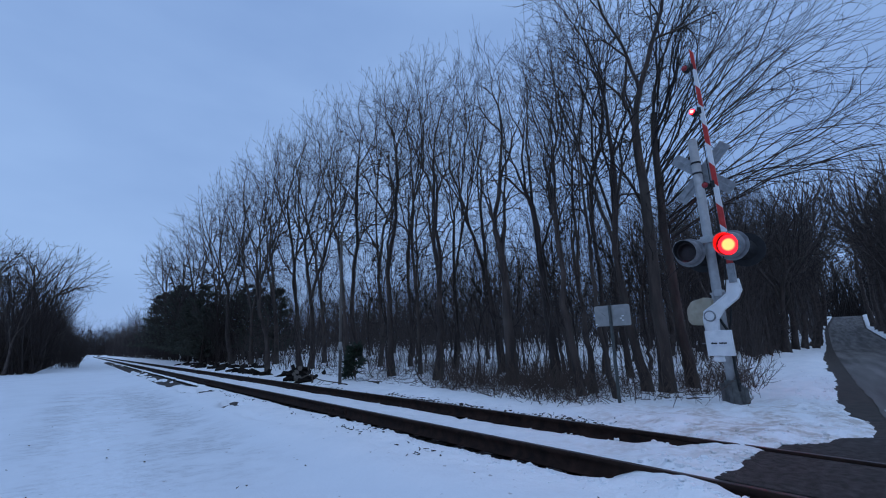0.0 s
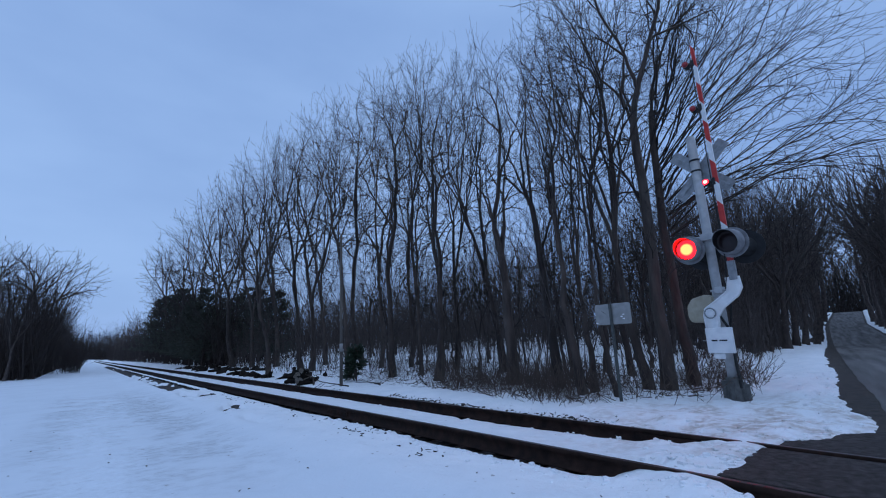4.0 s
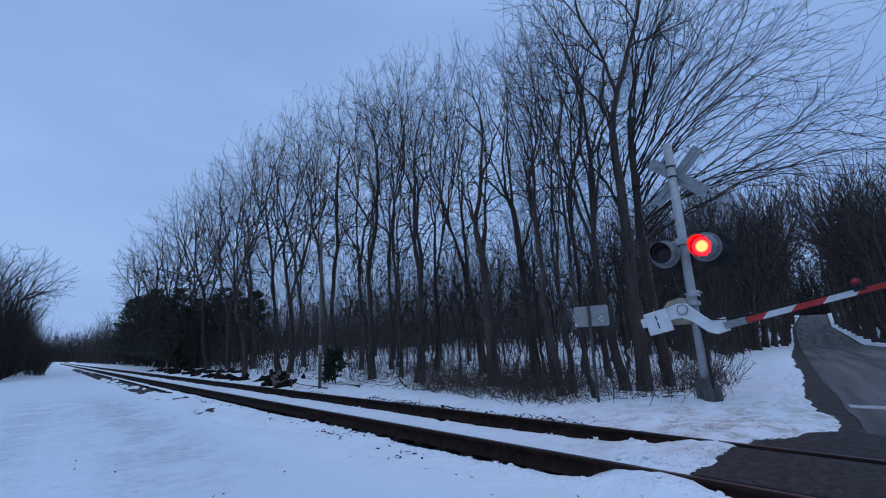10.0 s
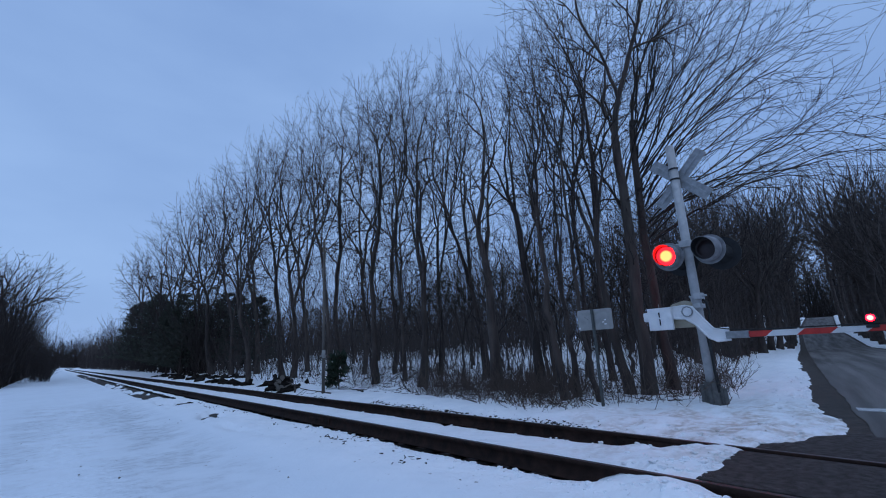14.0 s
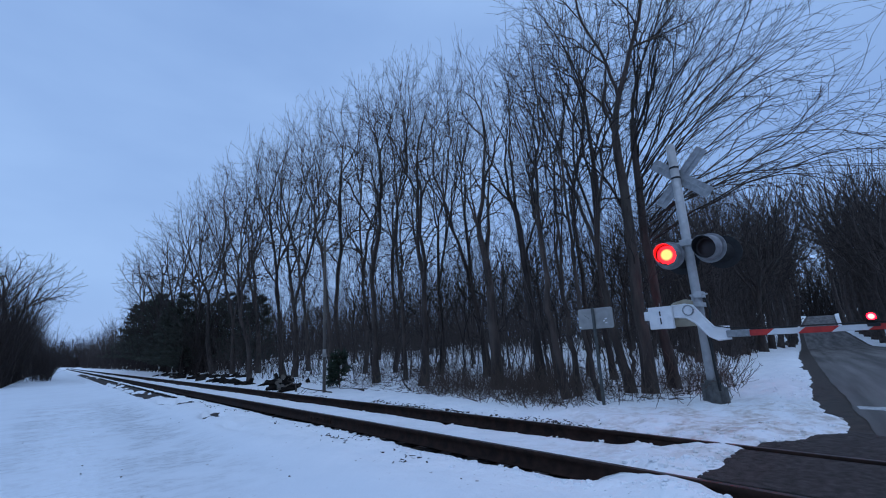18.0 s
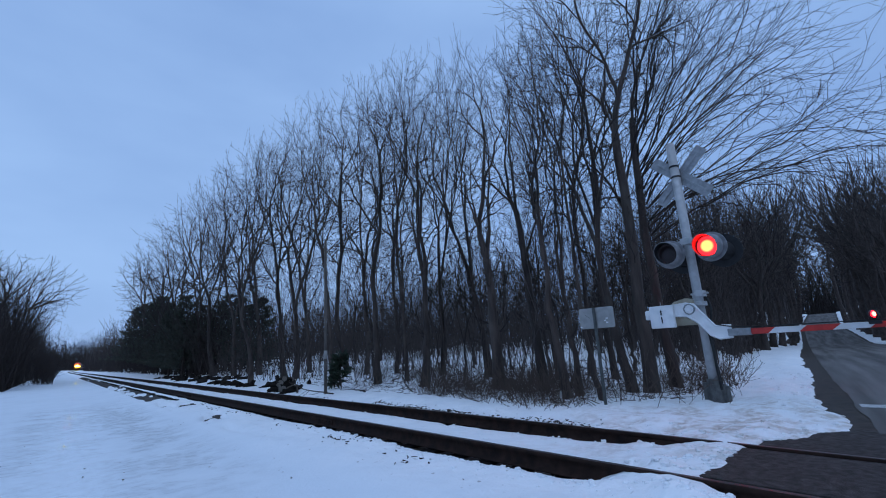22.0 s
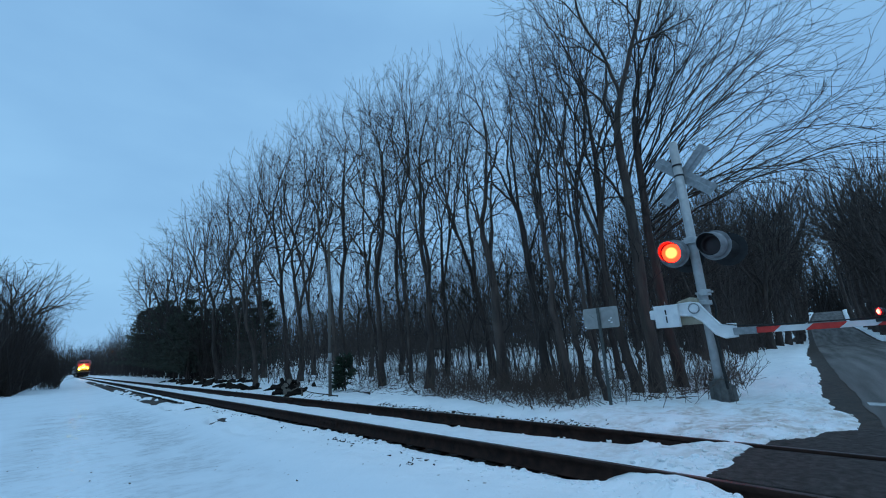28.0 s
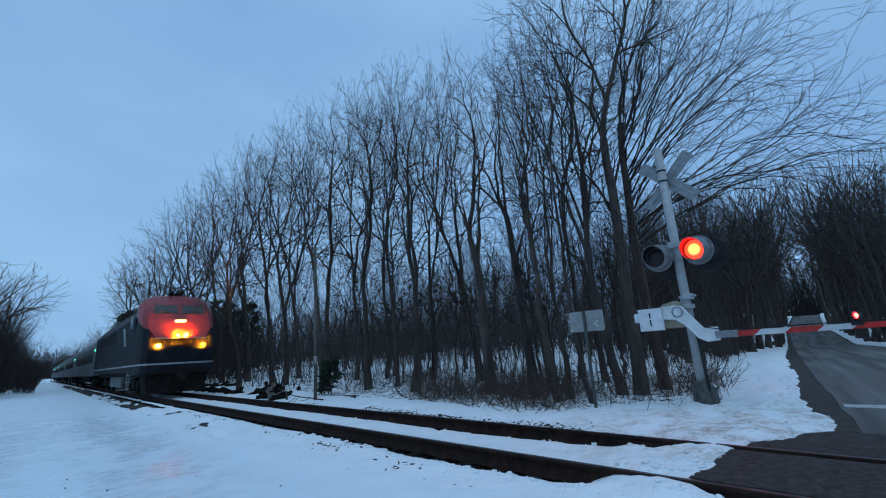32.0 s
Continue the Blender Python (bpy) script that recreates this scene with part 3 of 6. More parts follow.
def lens_mesh(radius, depth):
    """A lens that is lit on one face and dark on the other."""
    bm = bmesh.new()
    rings, sides = 5, 20
    rows = []
    for s in (1, -1):
        face = [[bm.verts.new((0, 0, s * depth))]]
        for i in range(1, rings + 2):
            r = radius * (0.985 * i / rings if i <= rings else 1.0)
            z = depth * (1 - (i / rings) ** 2) + 0.002 if i <= rings else depth * 0.7      # the last ring is a raised dark rim, added against leaking light
            face.append([bm.verts.new((r * math.cos(2 * math.pi * j / sides), r * math.sin(2 * math.pi * j / sides), s * z)) for j in range(sides)])
        for i in range(rings + 1):
            for j in range(sides):
                q = (j + 1) % sides
                f = bm.faces.new((face[0][0], face[1][j], face[1][q]) if i == 0 else (face[i][j], face[i + 1][j], face[i + 1][q], face[i][q]))
                f.material_index = 0 if s > 0 and i < rings else 1
        rows.append(face[rings + 1])
    for j in range(sides):
        q = (j + 1) % sides
        f = bm.faces.new((rows[0][j], rows[1][j], rows[1][q], rows[0][q]))
        f.material_index = 1
    bmesh.ops.recalc_face_normals(bm, faces=bm.faces[:])
    return bm


TO_TRAFFIC = Matrix.Rotation(radians(-90), 4, "Y")   # local z faces -x, towards the near side of the track
lens_big, lens_back = [], []
for k, (dy, z) in enumerate(((0.46, 2.70), (-0.25, 2.71))):
    for back in (0, 1):
        bm = bmesh.new()
        rod(bm, (0, 0, -0.10), (0, 0, 0.04), 0.10, 0.17, sides=24)
        rod(bm, (0, 0, 0.03), (0, 0, 0.06), 0.175, sides=24)
        rod(bm, (0, 0, -0.16), (0, 0, -0.10), 0.07, 0.10, sides=16)
        head = part("lamp_head", bm, BLACK if back else VISOR, signal, "dull painted lamp head")
        turn = pose(0, 0, 0, 0, 0, 2 - 9 * k) if not back else pose(0, 0, 0, 0, 0, 180)
        head.matrix_basis = Matrix.Translation((-0.30 + 0.44 * back, dy - 0.21 - 0.07 * back, z - 0.04 * back)) @ turn @ TO_TRAFFIC @ Matrix.Scale(1.2, 4)
        # round target disc behind the lens
        bm = bmesh.new()
        rod(bm, (0, 0, 0.0), (0, 0, 0.012), 0.255 if back else 0.225, sides=32)
        part("target_disc", bm, BLACK if back else VISOR, head)
        # visor: a tube cut open below (local x is up)
        bm = bmesh.new()
        arc = [radians(a) for a in range(0, 360, 12)]

        def ring(depth, r):
            return [bm.verts.new((r * math.cos(a), r * math.sin(a), depth * (0.72 + 0.28 * math.cos(a)))) for a in arc]
        hoop = [ring(0.0, 0.190), ring(0.24, 0.168), ring(0.24, 0.162)]
        for k1, k2 in zip(hoop, hoop[1:]):
            for j in range(len(arc)):
                q = (j + 1) % len(arc)
                bm.faces.new((k1[j], k1[q], k2[q], k2[j]))
        visor = part("visor", bm, BLACK if back else VISOR, head, "faded grey hood", smooth=True)
        bm = bmesh.new()
        hoop = [ring(0.239, 0.1615), ring(0.06, 0.158)]
        for j in range(len(arc)):
            q = (j + 1) % len(arc)
            bm.faces.new((hoop[0][j], hoop[0][q], hoop[1][q], hoop[1][j]))
        part("lining", bm, BLACK, visor, "black inside of the hood", smooth=True)
        visor.location = (0, 0, 0.05)
        # black ring added round the lens to stop its inward lit face leaking light
        bm = bmesh.new()
        loop = [radians(a) for a in range(0, 360, 15)]
        tube_rings = [[bm.verts.new((r * math.cos(a), r * math.sin(a), z)) for a in loop] for r, z in ((0.158, 0.05), (0.158, 0.118), (0.151, 0.118), (0.151, 0.11), (0.151, 0.05))]
        for k1, k2 in zip(tube_rings, tube_rings[1:]):
            for j in range(len(loop)):
                q = (j + 1) % len(loop)
                bm.faces.new((k1[j], k1[q], k2[q], k2[j]))
        part("bezel", bm, BLACK, head)
        lens = part("lens", lens_mesh(0.150, 0.030), LAMP_ON, head, "red glass lens", smooth=True)
        lens.data.materials.append(LAMP_OFF)
        lens.location = (0, 0, 0.11)
        (lens_back if back else lens_big).append(lens)
# gate mechanism box behind the mast
bm = bmesh.new()
prism(bm, [(0.02, 1.36), (0.44, 1.36), (0.50, 1.44), (0.50, 1.66), (0.40, 1.80), (0.16, 1.86), (0.04, 1.80)], "x", -0.20, 0.20)
bmesh.ops.bevel(bm, geom=bm.edges[:], offset=0.018, segments=2, affect="EDGES")
part("gate_mechanism", bm, TAN, signal, "weathered tan gate mechanism case")
bm = bmesh.new()
rod(bm, (-0.28, PIVOT.y + 0.02, PIVOT.z + 0.02), (0.12, PIVOT.y + 0.02, PIVOT.z + 0.02), 0.045, sides=16)
box(bm, -0.14, 0.12, -0.10, 0.12, 1.70, 1.78, 0.01)
rod(bm, (-0.10, -0.16, 1.70), (-0.10, 0.06, 1.70), 0.016, sides=8)
part("pivot_shaft", bm, ALU, signal)
bm = bmesh.new()
pts = [Vector(p) for p in ((-0.16, -0.02, 1.45), (-0.14, -0.11, 1.25), (-0.10, -0.12, 0.9), (-0.06, -0.11, 0.5), (-0.05, -0.12, 0.2))]
for a, b in zip(pts, pts[1:]):
    rod(bm, a, b, 0.022, sides=8)
part("cable", bm, RUBBER, signal)
bm = bmesh.new()
pts = [Vector(p) for p in ((0.02, -0.06, 1.92), (-0.02, -0.16, 1.80), (-0.04, -0.19, 1.62), (-0.03, -0.15, 1.42), (0.0, -0.11, 1.30), (0.0, -0.10, 0.6), (0.02, -0.13, 0.2))]
for a, b in zip(pts, pts[1:]):
    rod(bm, a, b, 0.017, sides=8)
part("cable", bm, RUBBER, signal, "black cable looped down the mast")
bm = bmesh.new()
box(bm, -0.13, 0.10, -0.12, 0.02, 1.86, 1.98, 0.012)
rod(bm, (-0.06, -0.20, 1.92), (-0.06, 0.10, 1.92), 0.020, sides=10)
rod(bm, (-0.06, 0.06, 1.92), (-0.06, 0.06, 1.66), 0.022, sides=10)
part("junction_fitting", bm, ALU, signal, "silver conduit fitting on the mast")

# the moving gate: local origin on the pivot, the arm along -y when lowered
gate = new("gate")
gate.parent = signal
bm = bmesh.new()
shape = [(0.47, 0.15), (0.12, 0.17), (-0.01, 0.14), (-0.15, -0.07), (-0.30, -0.27), (-0.54, -0.28), (-0.54, -0.47), (-0.34, -0.49), (-0.21, -0.42), (-0.03, -0.18), (0.13, -0.06), (0.47, -0.03)]
prism(bm, shape, "x", -0.05, -0.02)
bmesh.ops.bevel(bm, geom=[e for e in bm.edges if e.calc_face_angle(0) > 0.9], offset=0.006, segments=2, affect="EDGES")
casting = part("support_casting", bm, WHITE, gate, "white painted cast gate support")
for edge in (shape[:6], shape[6:]):      # raised rims of the casting
    bm = bmesh.new()
    rows = []
    for i, p in enumerate(edge):
        before, after = Vector(edge[max(i - 1, 0)]), Vector(edge[min(i + 1, len(edge) - 1)])
        d = (after - before).normalized()
        rows.append([bm.verts.new((-0.035 + 0.024 * math.cos(a), p[0] - d.y * 0.022 * math.sin(a), p[1] + d.x * 0.022 * math.sin(a))) for a in [j * math.pi / 4 for j in range(8)]])
    for k1, k2 in zip(rows, rows[1:]):
        for j in range(8):
            bm.faces.new((k1[j], k1[(j + 1) % 8], k2[(j + 1) % 8], k2[j]))
    bm.faces.new(rows[0]), bm.faces.new(rows[-1][::-1])
    bmesh.ops.recalc_face_normals(bm, faces=bm.faces[:])
    part("rim", bm, WHITE, casting, smooth=True)
bm = bmesh.new()
rod(bm, (-0.07, 0.07, 0.06), (0.03, 0.07, 0.06), 0.075, sides=20)
part("hub", bm, WHITE, casting)
bm = bmesh.new()
rod(bm, (-0.085, 0.07, 0.06), (-0.0701, 0.07, 0.06), 0.045, sides=16)
part("hub_cap", bm, WHITE, casting)
bm = bmesh.new()
turns = [k * math.pi / 12 for k in range(24)]
rings = [[bm.verts.new((-0.062 - d, 0.07 + r * math.cos(a), 0.06 + r * math.sin(a))) for a in turns] for r, d in ((0.100, 0.0), (0.096, 0.012), (0.080, 0.012), (0.078, 0.0))]
for p, q in zip(rings, rings[1:]):
    for k in range(24):
        bm.faces.new((p[k], p[(k + 1) % 24], q[(k + 1) % 24], q[k]))
bmesh.ops.recalc_face_normals(bm, faces=bm.faces[:])
part("hub_ring", bm, GALV, casting, "dull bolted ring round the hub")
for a in range(6):
    bm = bmesh.new()
    rod(bm, (-0.095, 0.07 + 0.088 * math.cos(a * 1.047), 0.06 + 0.088 * math.sin(a * 1.047)), (-0.06, 0.07 + 0.088 * math.cos(a * 1.047), 0.06 + 0.088 * math.sin(a * 1.047)), 0.010, sides=6)
    part("bolt", bm, GALV, casting)
bm = bmesh.new()
box(bm, -0.13, -0.05, 0.33, 0.77, -0.25, 0.17, 0.012)
box(bm, -0.11, -0.05, 0.77, 0.87, -0.08, 0.10, 0.03)
weight = part("counterweight", bm, WHITE, gate, "white square counterweight plate")
bm = bmesh.new()
rod(bm, (-0.14, 0.55, 0.06), (-0.12, 0.55, 0.06), 0.016, sides=10)
box(bm, -0.1335, -0.127, 0.538, 0.562, -0.16, -0.04)
box(bm, -0.1335, -0.127, 0.538, 0.562, -0.01, 0.085)
part("slot", bm, BLACK, weight)
bm = bmesh.new()
rod(bm, (-0.09, 0.55, 0.17), (-0.09, 0.55, 0.24), 0.008, sides=8)
part("lifting_eye", bm, GALV, gate)
# conversion bracket, then the striped board
bm = bmesh.new()
box(bm, -0.075, 0.005, -0.82, -0.48, -0.455, -0.335, 0.012)
for y in (-0.56, -0.63, -0.72, -0.78):
    for z in (-0.36, -0.43):
        rod(bm, (-0.09, y, z), (0.02, y, z), 0.012, sides=6)
part("arm_bracket", bm, GALV, gate, "galvanised bolted arm bracket")
ARM0, STRIPE = -0.697, 0.403
for k in range(11):
    a, b = ARM0 - STRIPE * k, ARM0 - STRIPE * (k + 1)
    h0, h1 = 0.049 - 0.0017 * k, 0.049 - 0.0017 * (k + 1)
    bm = bmesh.new()
    s = 0.055
    quad = [(a + s * (k > 0), -0.396 - h0), (a - s * (k > 0), -0.396 + h0), (b - s, -0.396 + h1), (b + s, -0.396 - h1)]
    prism(bm, quad, "x", -0.055, -0.015)
    bmesh.ops.bevel(bm, geom=bm.edges[:], offset=0.006, segments=1, affect="EDGES")
    part("stripe", bm, RED if k % 2 == 0 else WHITE, gate, "red reflective stripe" if k % 2 == 0 else "white stripe")
bm = bmesh.new()
for a, b in zip(((-0.06, -0.33, -0.25), (-0.065, -0.52, -0.29), (-0.07, -0.86, -0.325)), ((-0.065, -0.52, -0.29), (-0.07, -0.86, -0.325), (-0.06, -4.95, -0.338))):
    rod(bm, a, b, 0.009, sides=6)
part("lamp_wire", bm, RUBBER, gate)
lens_small = []
for y in (-2.324, -3.83, -4.785):
    bm = bmesh.new()
    rod(bm, (-0.05, 0, 0), (0.05, 0, 0), 0.062, sides=16)
    rod(bm, (-0.075, 0, 0), (-0.05, 0, 0), 0.05, 0.062, sides=16)
    rod(bm, (0, 0, 0.0), (0, 0, -0.13), 0.03, sides=10)
    box(bm, -0.04, 0.04, -0.07, 0.07, -0.14, -0.09, 0.01)
    lamp = part("arm_lamp", bm, BLACK, gate, "small red gate arm lamp")
    lamp.location = (-0.03, y, -0.25)
    lens = part("arm_lens", lens_mesh(0.052, 0.028), TIP_ON, gate, "small red lens", smooth=True)
    lens.data.materials.append(TIP_OFF)
    lens.matrix_basis = Matrix.Translation((-0.12, y, -0.25)) @ TO_TRAFFIC
    lens_small.append(lens)

# ---------------------------------------------------------------- sign, pole
sign = empty("road_sign", pose(7.9, 4.46, -0.1, 0, 0, 3), "small sign seen from behind on a steel post", "sign")
bm = bmesh.new()
prism(bm, [(-0.030, -0.012), (0.030, -0.012), (0.030, 0.004), (0.012, 0.004), (0.012, 0.022), (-0.012, 0.022), (-0.012, 0.004), (-0.030, 0.004)], "z", -0.2, 1.90)
post = part("post", bm, POSTGREEN, sign)
post.rotation_euler = (0, 0, radians(90))
bm = bmesh.new()
outline = []
for cx, cz, a0 in ((0.29, 1.86, 0), (-0.35, 1.86, 90), (-0.35, 1.54, 180), (0.29, 1.54, 270)):
    outline += [(cx + 0.04 * math.cos(radians(a0 + d)), cz + 0.04 * math.sin(radians(a0 + d))) for d in (0, 30, 60, 90)]
prism(bm, outline, "x", 0.024, 0.028)
part("sign_plate", bm, SIGNBACK, sign, "bare aluminium back of a sign plate")
bm = bmesh.new()
for y, z in ((-0.24, 1.60), (-0.20, 1.64), (-0.24, 1.68), (0.31, 1.54)):
    box(bm, 0.020, 0.0235, y - 0.02, y + 0.02, z - 0.01, z + 0.01)
part("sticker", bm, WHITE, sign)

pole = empty("utility_pole", pose(7.0, 14.15, -0.3, 0, -0.6, 0), "slim weathered grey wooden pole beside the track", "pole")
bm = bmesh.new()
rod(bm, (0, 0, -0.3), (0, 0, 5.55), 0.060, 0.042, sides=14)
part("shaft", bm, POLEWOOD, pole, smooth=True)
bm = bmesh.new()
rod(bm, (0, 0, 1.35), (0, 0, 1.62), 0.0615, 0.0605, sides=14)
part("marker_band", bm, SIGNBACK, pole, "dull pale marker band", smooth=True)

# ---------------------------------------------------------------- old ties and branches thrown beside the track
bm = bmesh.new()
box(bm, -0.8, 0.8, -0.11, 0.11, 0, 0.17, 0.015)
for v in bm.verts:      # split, rounded ends
    v.co.z += 0.03 * math.sin(v.co.x * 5.1 + v.co.y * 9)
    v.co.y += 0.03 * math.sin(v.co.x * 4.3)
old_tie = part("old_tie", bm, TIE)
tagged(old_tie, "rotten dark railway tie lying in snow", "railway tie", group="old ties beside the track")
old_tie.matrix_basis = pose(8.3, 20.6, -0.24, 0, 4, 75)
rng = random.Random(8)
for k in range(44):
    y = 18.6 + k * 0.75 + rng.uniform(-0.6, 0.6)
    x = 7.1 + 2.3 * rng.random() ** 1.4
    size = Matrix.Diagonal((rng.uniform(0.25, 0.7), rng.uniform(0.7, 1.5), rng.uniform(0.9, 1.7), 1))
    copy_thing(old_tie, pose(x, y, foot(x, y) - 0.10 + rng.uniform(-0.05, 0.04), rng.uniform(-25, 25), rng.uniform(-26, 26), rng.uniform(0, 180)) @ size)
# a heap of short cut logs, sawn ends towards the track
ends = mat("sawn_log_end", (0.11, 0.095, 0.08), (0.18, 0.155, 0.13), 30, 0.8, bump=0.2)
bm = bmesh.new()
rod(bm, (-0.32, 0, 0), (0.32, 0.02, 0), 0.10, 0.085, sides=12)
for f in bm.faces:
    f.material_index = 1 if len(f.verts) > 4 else 0
log = part("log", bm, TIE, smooth=False)
tagged(log, "short dark cut log on a heap in snow", "log", group="heap of logs")
log.data.materials.append(ends)
log.matrix_basis = pose(6.85, 17.7, -0.06, 0, 0, 70)
rng = random.Random(3)
for k in range(21):
    x, y = 6.9 + rng.gauss(0, 0.26), 17.7 + rng.gauss(0, 0.5)
    layer = 0 if k < 12 else 1 if k < 18 else 2
    if layer:
        x, y = 6.9 + rng.gauss(0, 0.15), 17.7 + rng.gauss(0, 0.24)
    copy_thing(log, pose(x, y, foot(x, y) + 0.06 + 0.19 * layer, 0, rng.uniform(-30, 30), rng.uniform(0, 180)) @ Matrix.Scale(rng.uniform(0.6, 1.15), 4))

# ---------------------------------------------------------------- clods of crusted snow along the road and the rails
def clods(name, label, spots, seed, small, large, material, flat=0.55, category="snow"):
    """Rough lumps half sunk at the spots (x, y)."""
    rs = np.random.RandomState(seed)
    g = np.linspace(-1, 1, 3)
    verts, quads = [], []
    for axis in range(3):
        for sign in (-1, 1):
            off = len(verts)
            for i in range(3):
                for j in range(3):
                    p = [0.0, 0.0, 0.0]
                    p[axis], p[(axis + 1) % 3], p[(axis + 2) % 3] = sign, g[i], g[j]
                    verts.append(p)
            for i in range(2):
                for j in range(2):
                    q = [off + i * 3 + j, off + (i + 1) * 3 + j, off + (i + 1) * 3 + j + 1, off + i * 3 + j + 1]
                    quads.append(q if sign > 0 else q[::-1])
    verts, quads = np.array(verts), np.array(quads)
    verts /= np.linalg.norm(verts, axis=1, keepdims=True) ** 0.8
    pts = np.array(spots)
    n, k = len(pts), len(verts)
    size = small + (large - small) * rs.uniform(0, 1, n) ** 3
    key = np.round(verts * 7 + 20).astype(np.int64)
    jolt = np.stack([1 + 0.55 * (lattice(key[:, 0] + 31 * i, key[:, 1] * 13 + key[:, 2], seed) - 0.5) for i in range(n)])
    v = verts[None] * jolt[..., None] * size[:, None, None] * np.array([1, 1, flat])
    a = rs.uniform(0, 6.28, n)[:, None]
    v = np.stack([v[..., 0] * np.cos(a) * 1.2 - v[..., 1] * np.sin(a), v[..., 0] * np.sin(a) * 1.2 + v[..., 1] * np.cos(a), v[..., 2]], -1)
    v = v + np.column_stack([pts, snow_z(pts[:, 0], pts[:, 1]) + size * flat * 0.15])[:, None]
    q = quads[None] + (np.arange(n) * k)[:, None, None]
    return tagged(new(name, mesh_np(name, v.reshape(-1, 3), q.reshape(-1, 4), material)), label, category, kind="stuff")


rs = np.random.RandomState(91)
spots = []
for _ in range(190):      # the ploughed edge along the road
    x = 6.0 + 9 * rs.uniform() ** 1.6
    spots.append((x, float(np.interp(x, EDGE_X, EDGE_Y)) + 0.10 + rs.exponential(0.40)))
for _ in range(120):      # round the end of the snow between the rails
    spots.append((rs.uniform(4.35, 5.5), 1.62 + rs.exponential(0.22)))
for _ in range(70):
    spots.append((4.925 + rs.choice([-1, 1]) * rs.uniform(0.45, 0.62), rs.uniform(1.8, 9)))
for _ in range(160):
    spots.append((5.9 + rs.exponential(0.35), rs.uniform(1.7, 8)))
for _ in range(260):      # crumbs along the near rail
    spots.append((3.90 - rs.exponential(0.10), 1.2 + 7 * rs.uniform() ** 1.5))
clods("snow_clods", "broken lumps of crusted dirty snow", spots, 5, 0.010, 0.036, SNOW, 0.6)

spots = []
for _ in range(26):      # dirt and stones thrown up beside the far rail
    y = 3.7 + 6.5 * rs.uniform() ** 1.3
    x = 6.12 + 0.03 * (y - 4) + rs.normal(0, 0.05)
    spots += [(x + rs.normal(0, 0.05), y + rs.normal(0, 0.22)) for _ in range(rs.randint(8, 30))]
clods("thrown_ballast", "dark dirt and small stones on the snow beside the rail", spots, 6, 0.008, 0.032, BALLAST, 0.6, "gravel")

# ---------------------------------------------------------------- bare trees
def tubes(paths, radii, sides):
    """Round tubes along many paths at once: paths (b, k, 3), radii (b, k)."""
    b, k, _ = paths.shape
    t = np.gradient(paths, axis=1)
    t /= np.linalg.norm(t, axis=-1, keepdims=True) + 1e-9
    ref = np.where(np.abs(t[..., 2:3]) > 0.9, np.array([1.0, 0, 0]), np.array([0, 0, 1.0]))
    n1 = np.cross(t, ref)
    n1 /= np.linalg.norm(n1, axis=-1, keepdims=True) + 1e-9
    n2 = np.cross(t, n1)
    a = np.arange(sides) * 2 * np.pi / sides
    ring = n1[:, :, None, :] * np.cos(a)[None, None, :, None] + n2[:, :, None, :] * np.sin(a)[None, None, :, None]
    verts = (paths[:, :, None, :] + ring * radii[:, :, None, None]).reshape(-1, 3)
    i, j, s = np.meshgrid(np.arange(b), np.arange(k - 1), np.arange(sides), indexing="ij")
    base, nxt = (i * k + j) * sides, (s + 1) % sides
    quads = np.stack([base + s, base + nxt, base + sides + nxt, base + sides + s], -1).reshape(-1, 4)
    return verts, quads


def join(pieces):
    verts, quads, off = [], [], 0
    for v, q in pieces:
        verts.append(v)
        quads.append(q + off)
        off += len(v)
    return np.concatenate(verts), np.concatenate(quads)


def run(rs, start, way, length, r0, r1, k, lift, wander, bias):
    """Paths that grow from start along way, bending upwards and wandering."""
    b = len(start)
    p, d = start.copy(), way / np.linalg.norm(way, axis=-1, keepdims=True)
    out = [p]
    step = (length / (k - 1))[:, None]
    for _ in range(k - 1):
        d = d + np.array([0, 0, lift]) + bias + rs.normal(0, wander, (b, 3))
        d /= np.linalg.norm(d, axis=-1, keepdims=True)
        p = p + d * step
        out.append(p)
    f = np.linspace(0, 1, k)[None]
    return np.stack(out, 1), r0[:, None] * (1 - f) + r1[:, None] * f


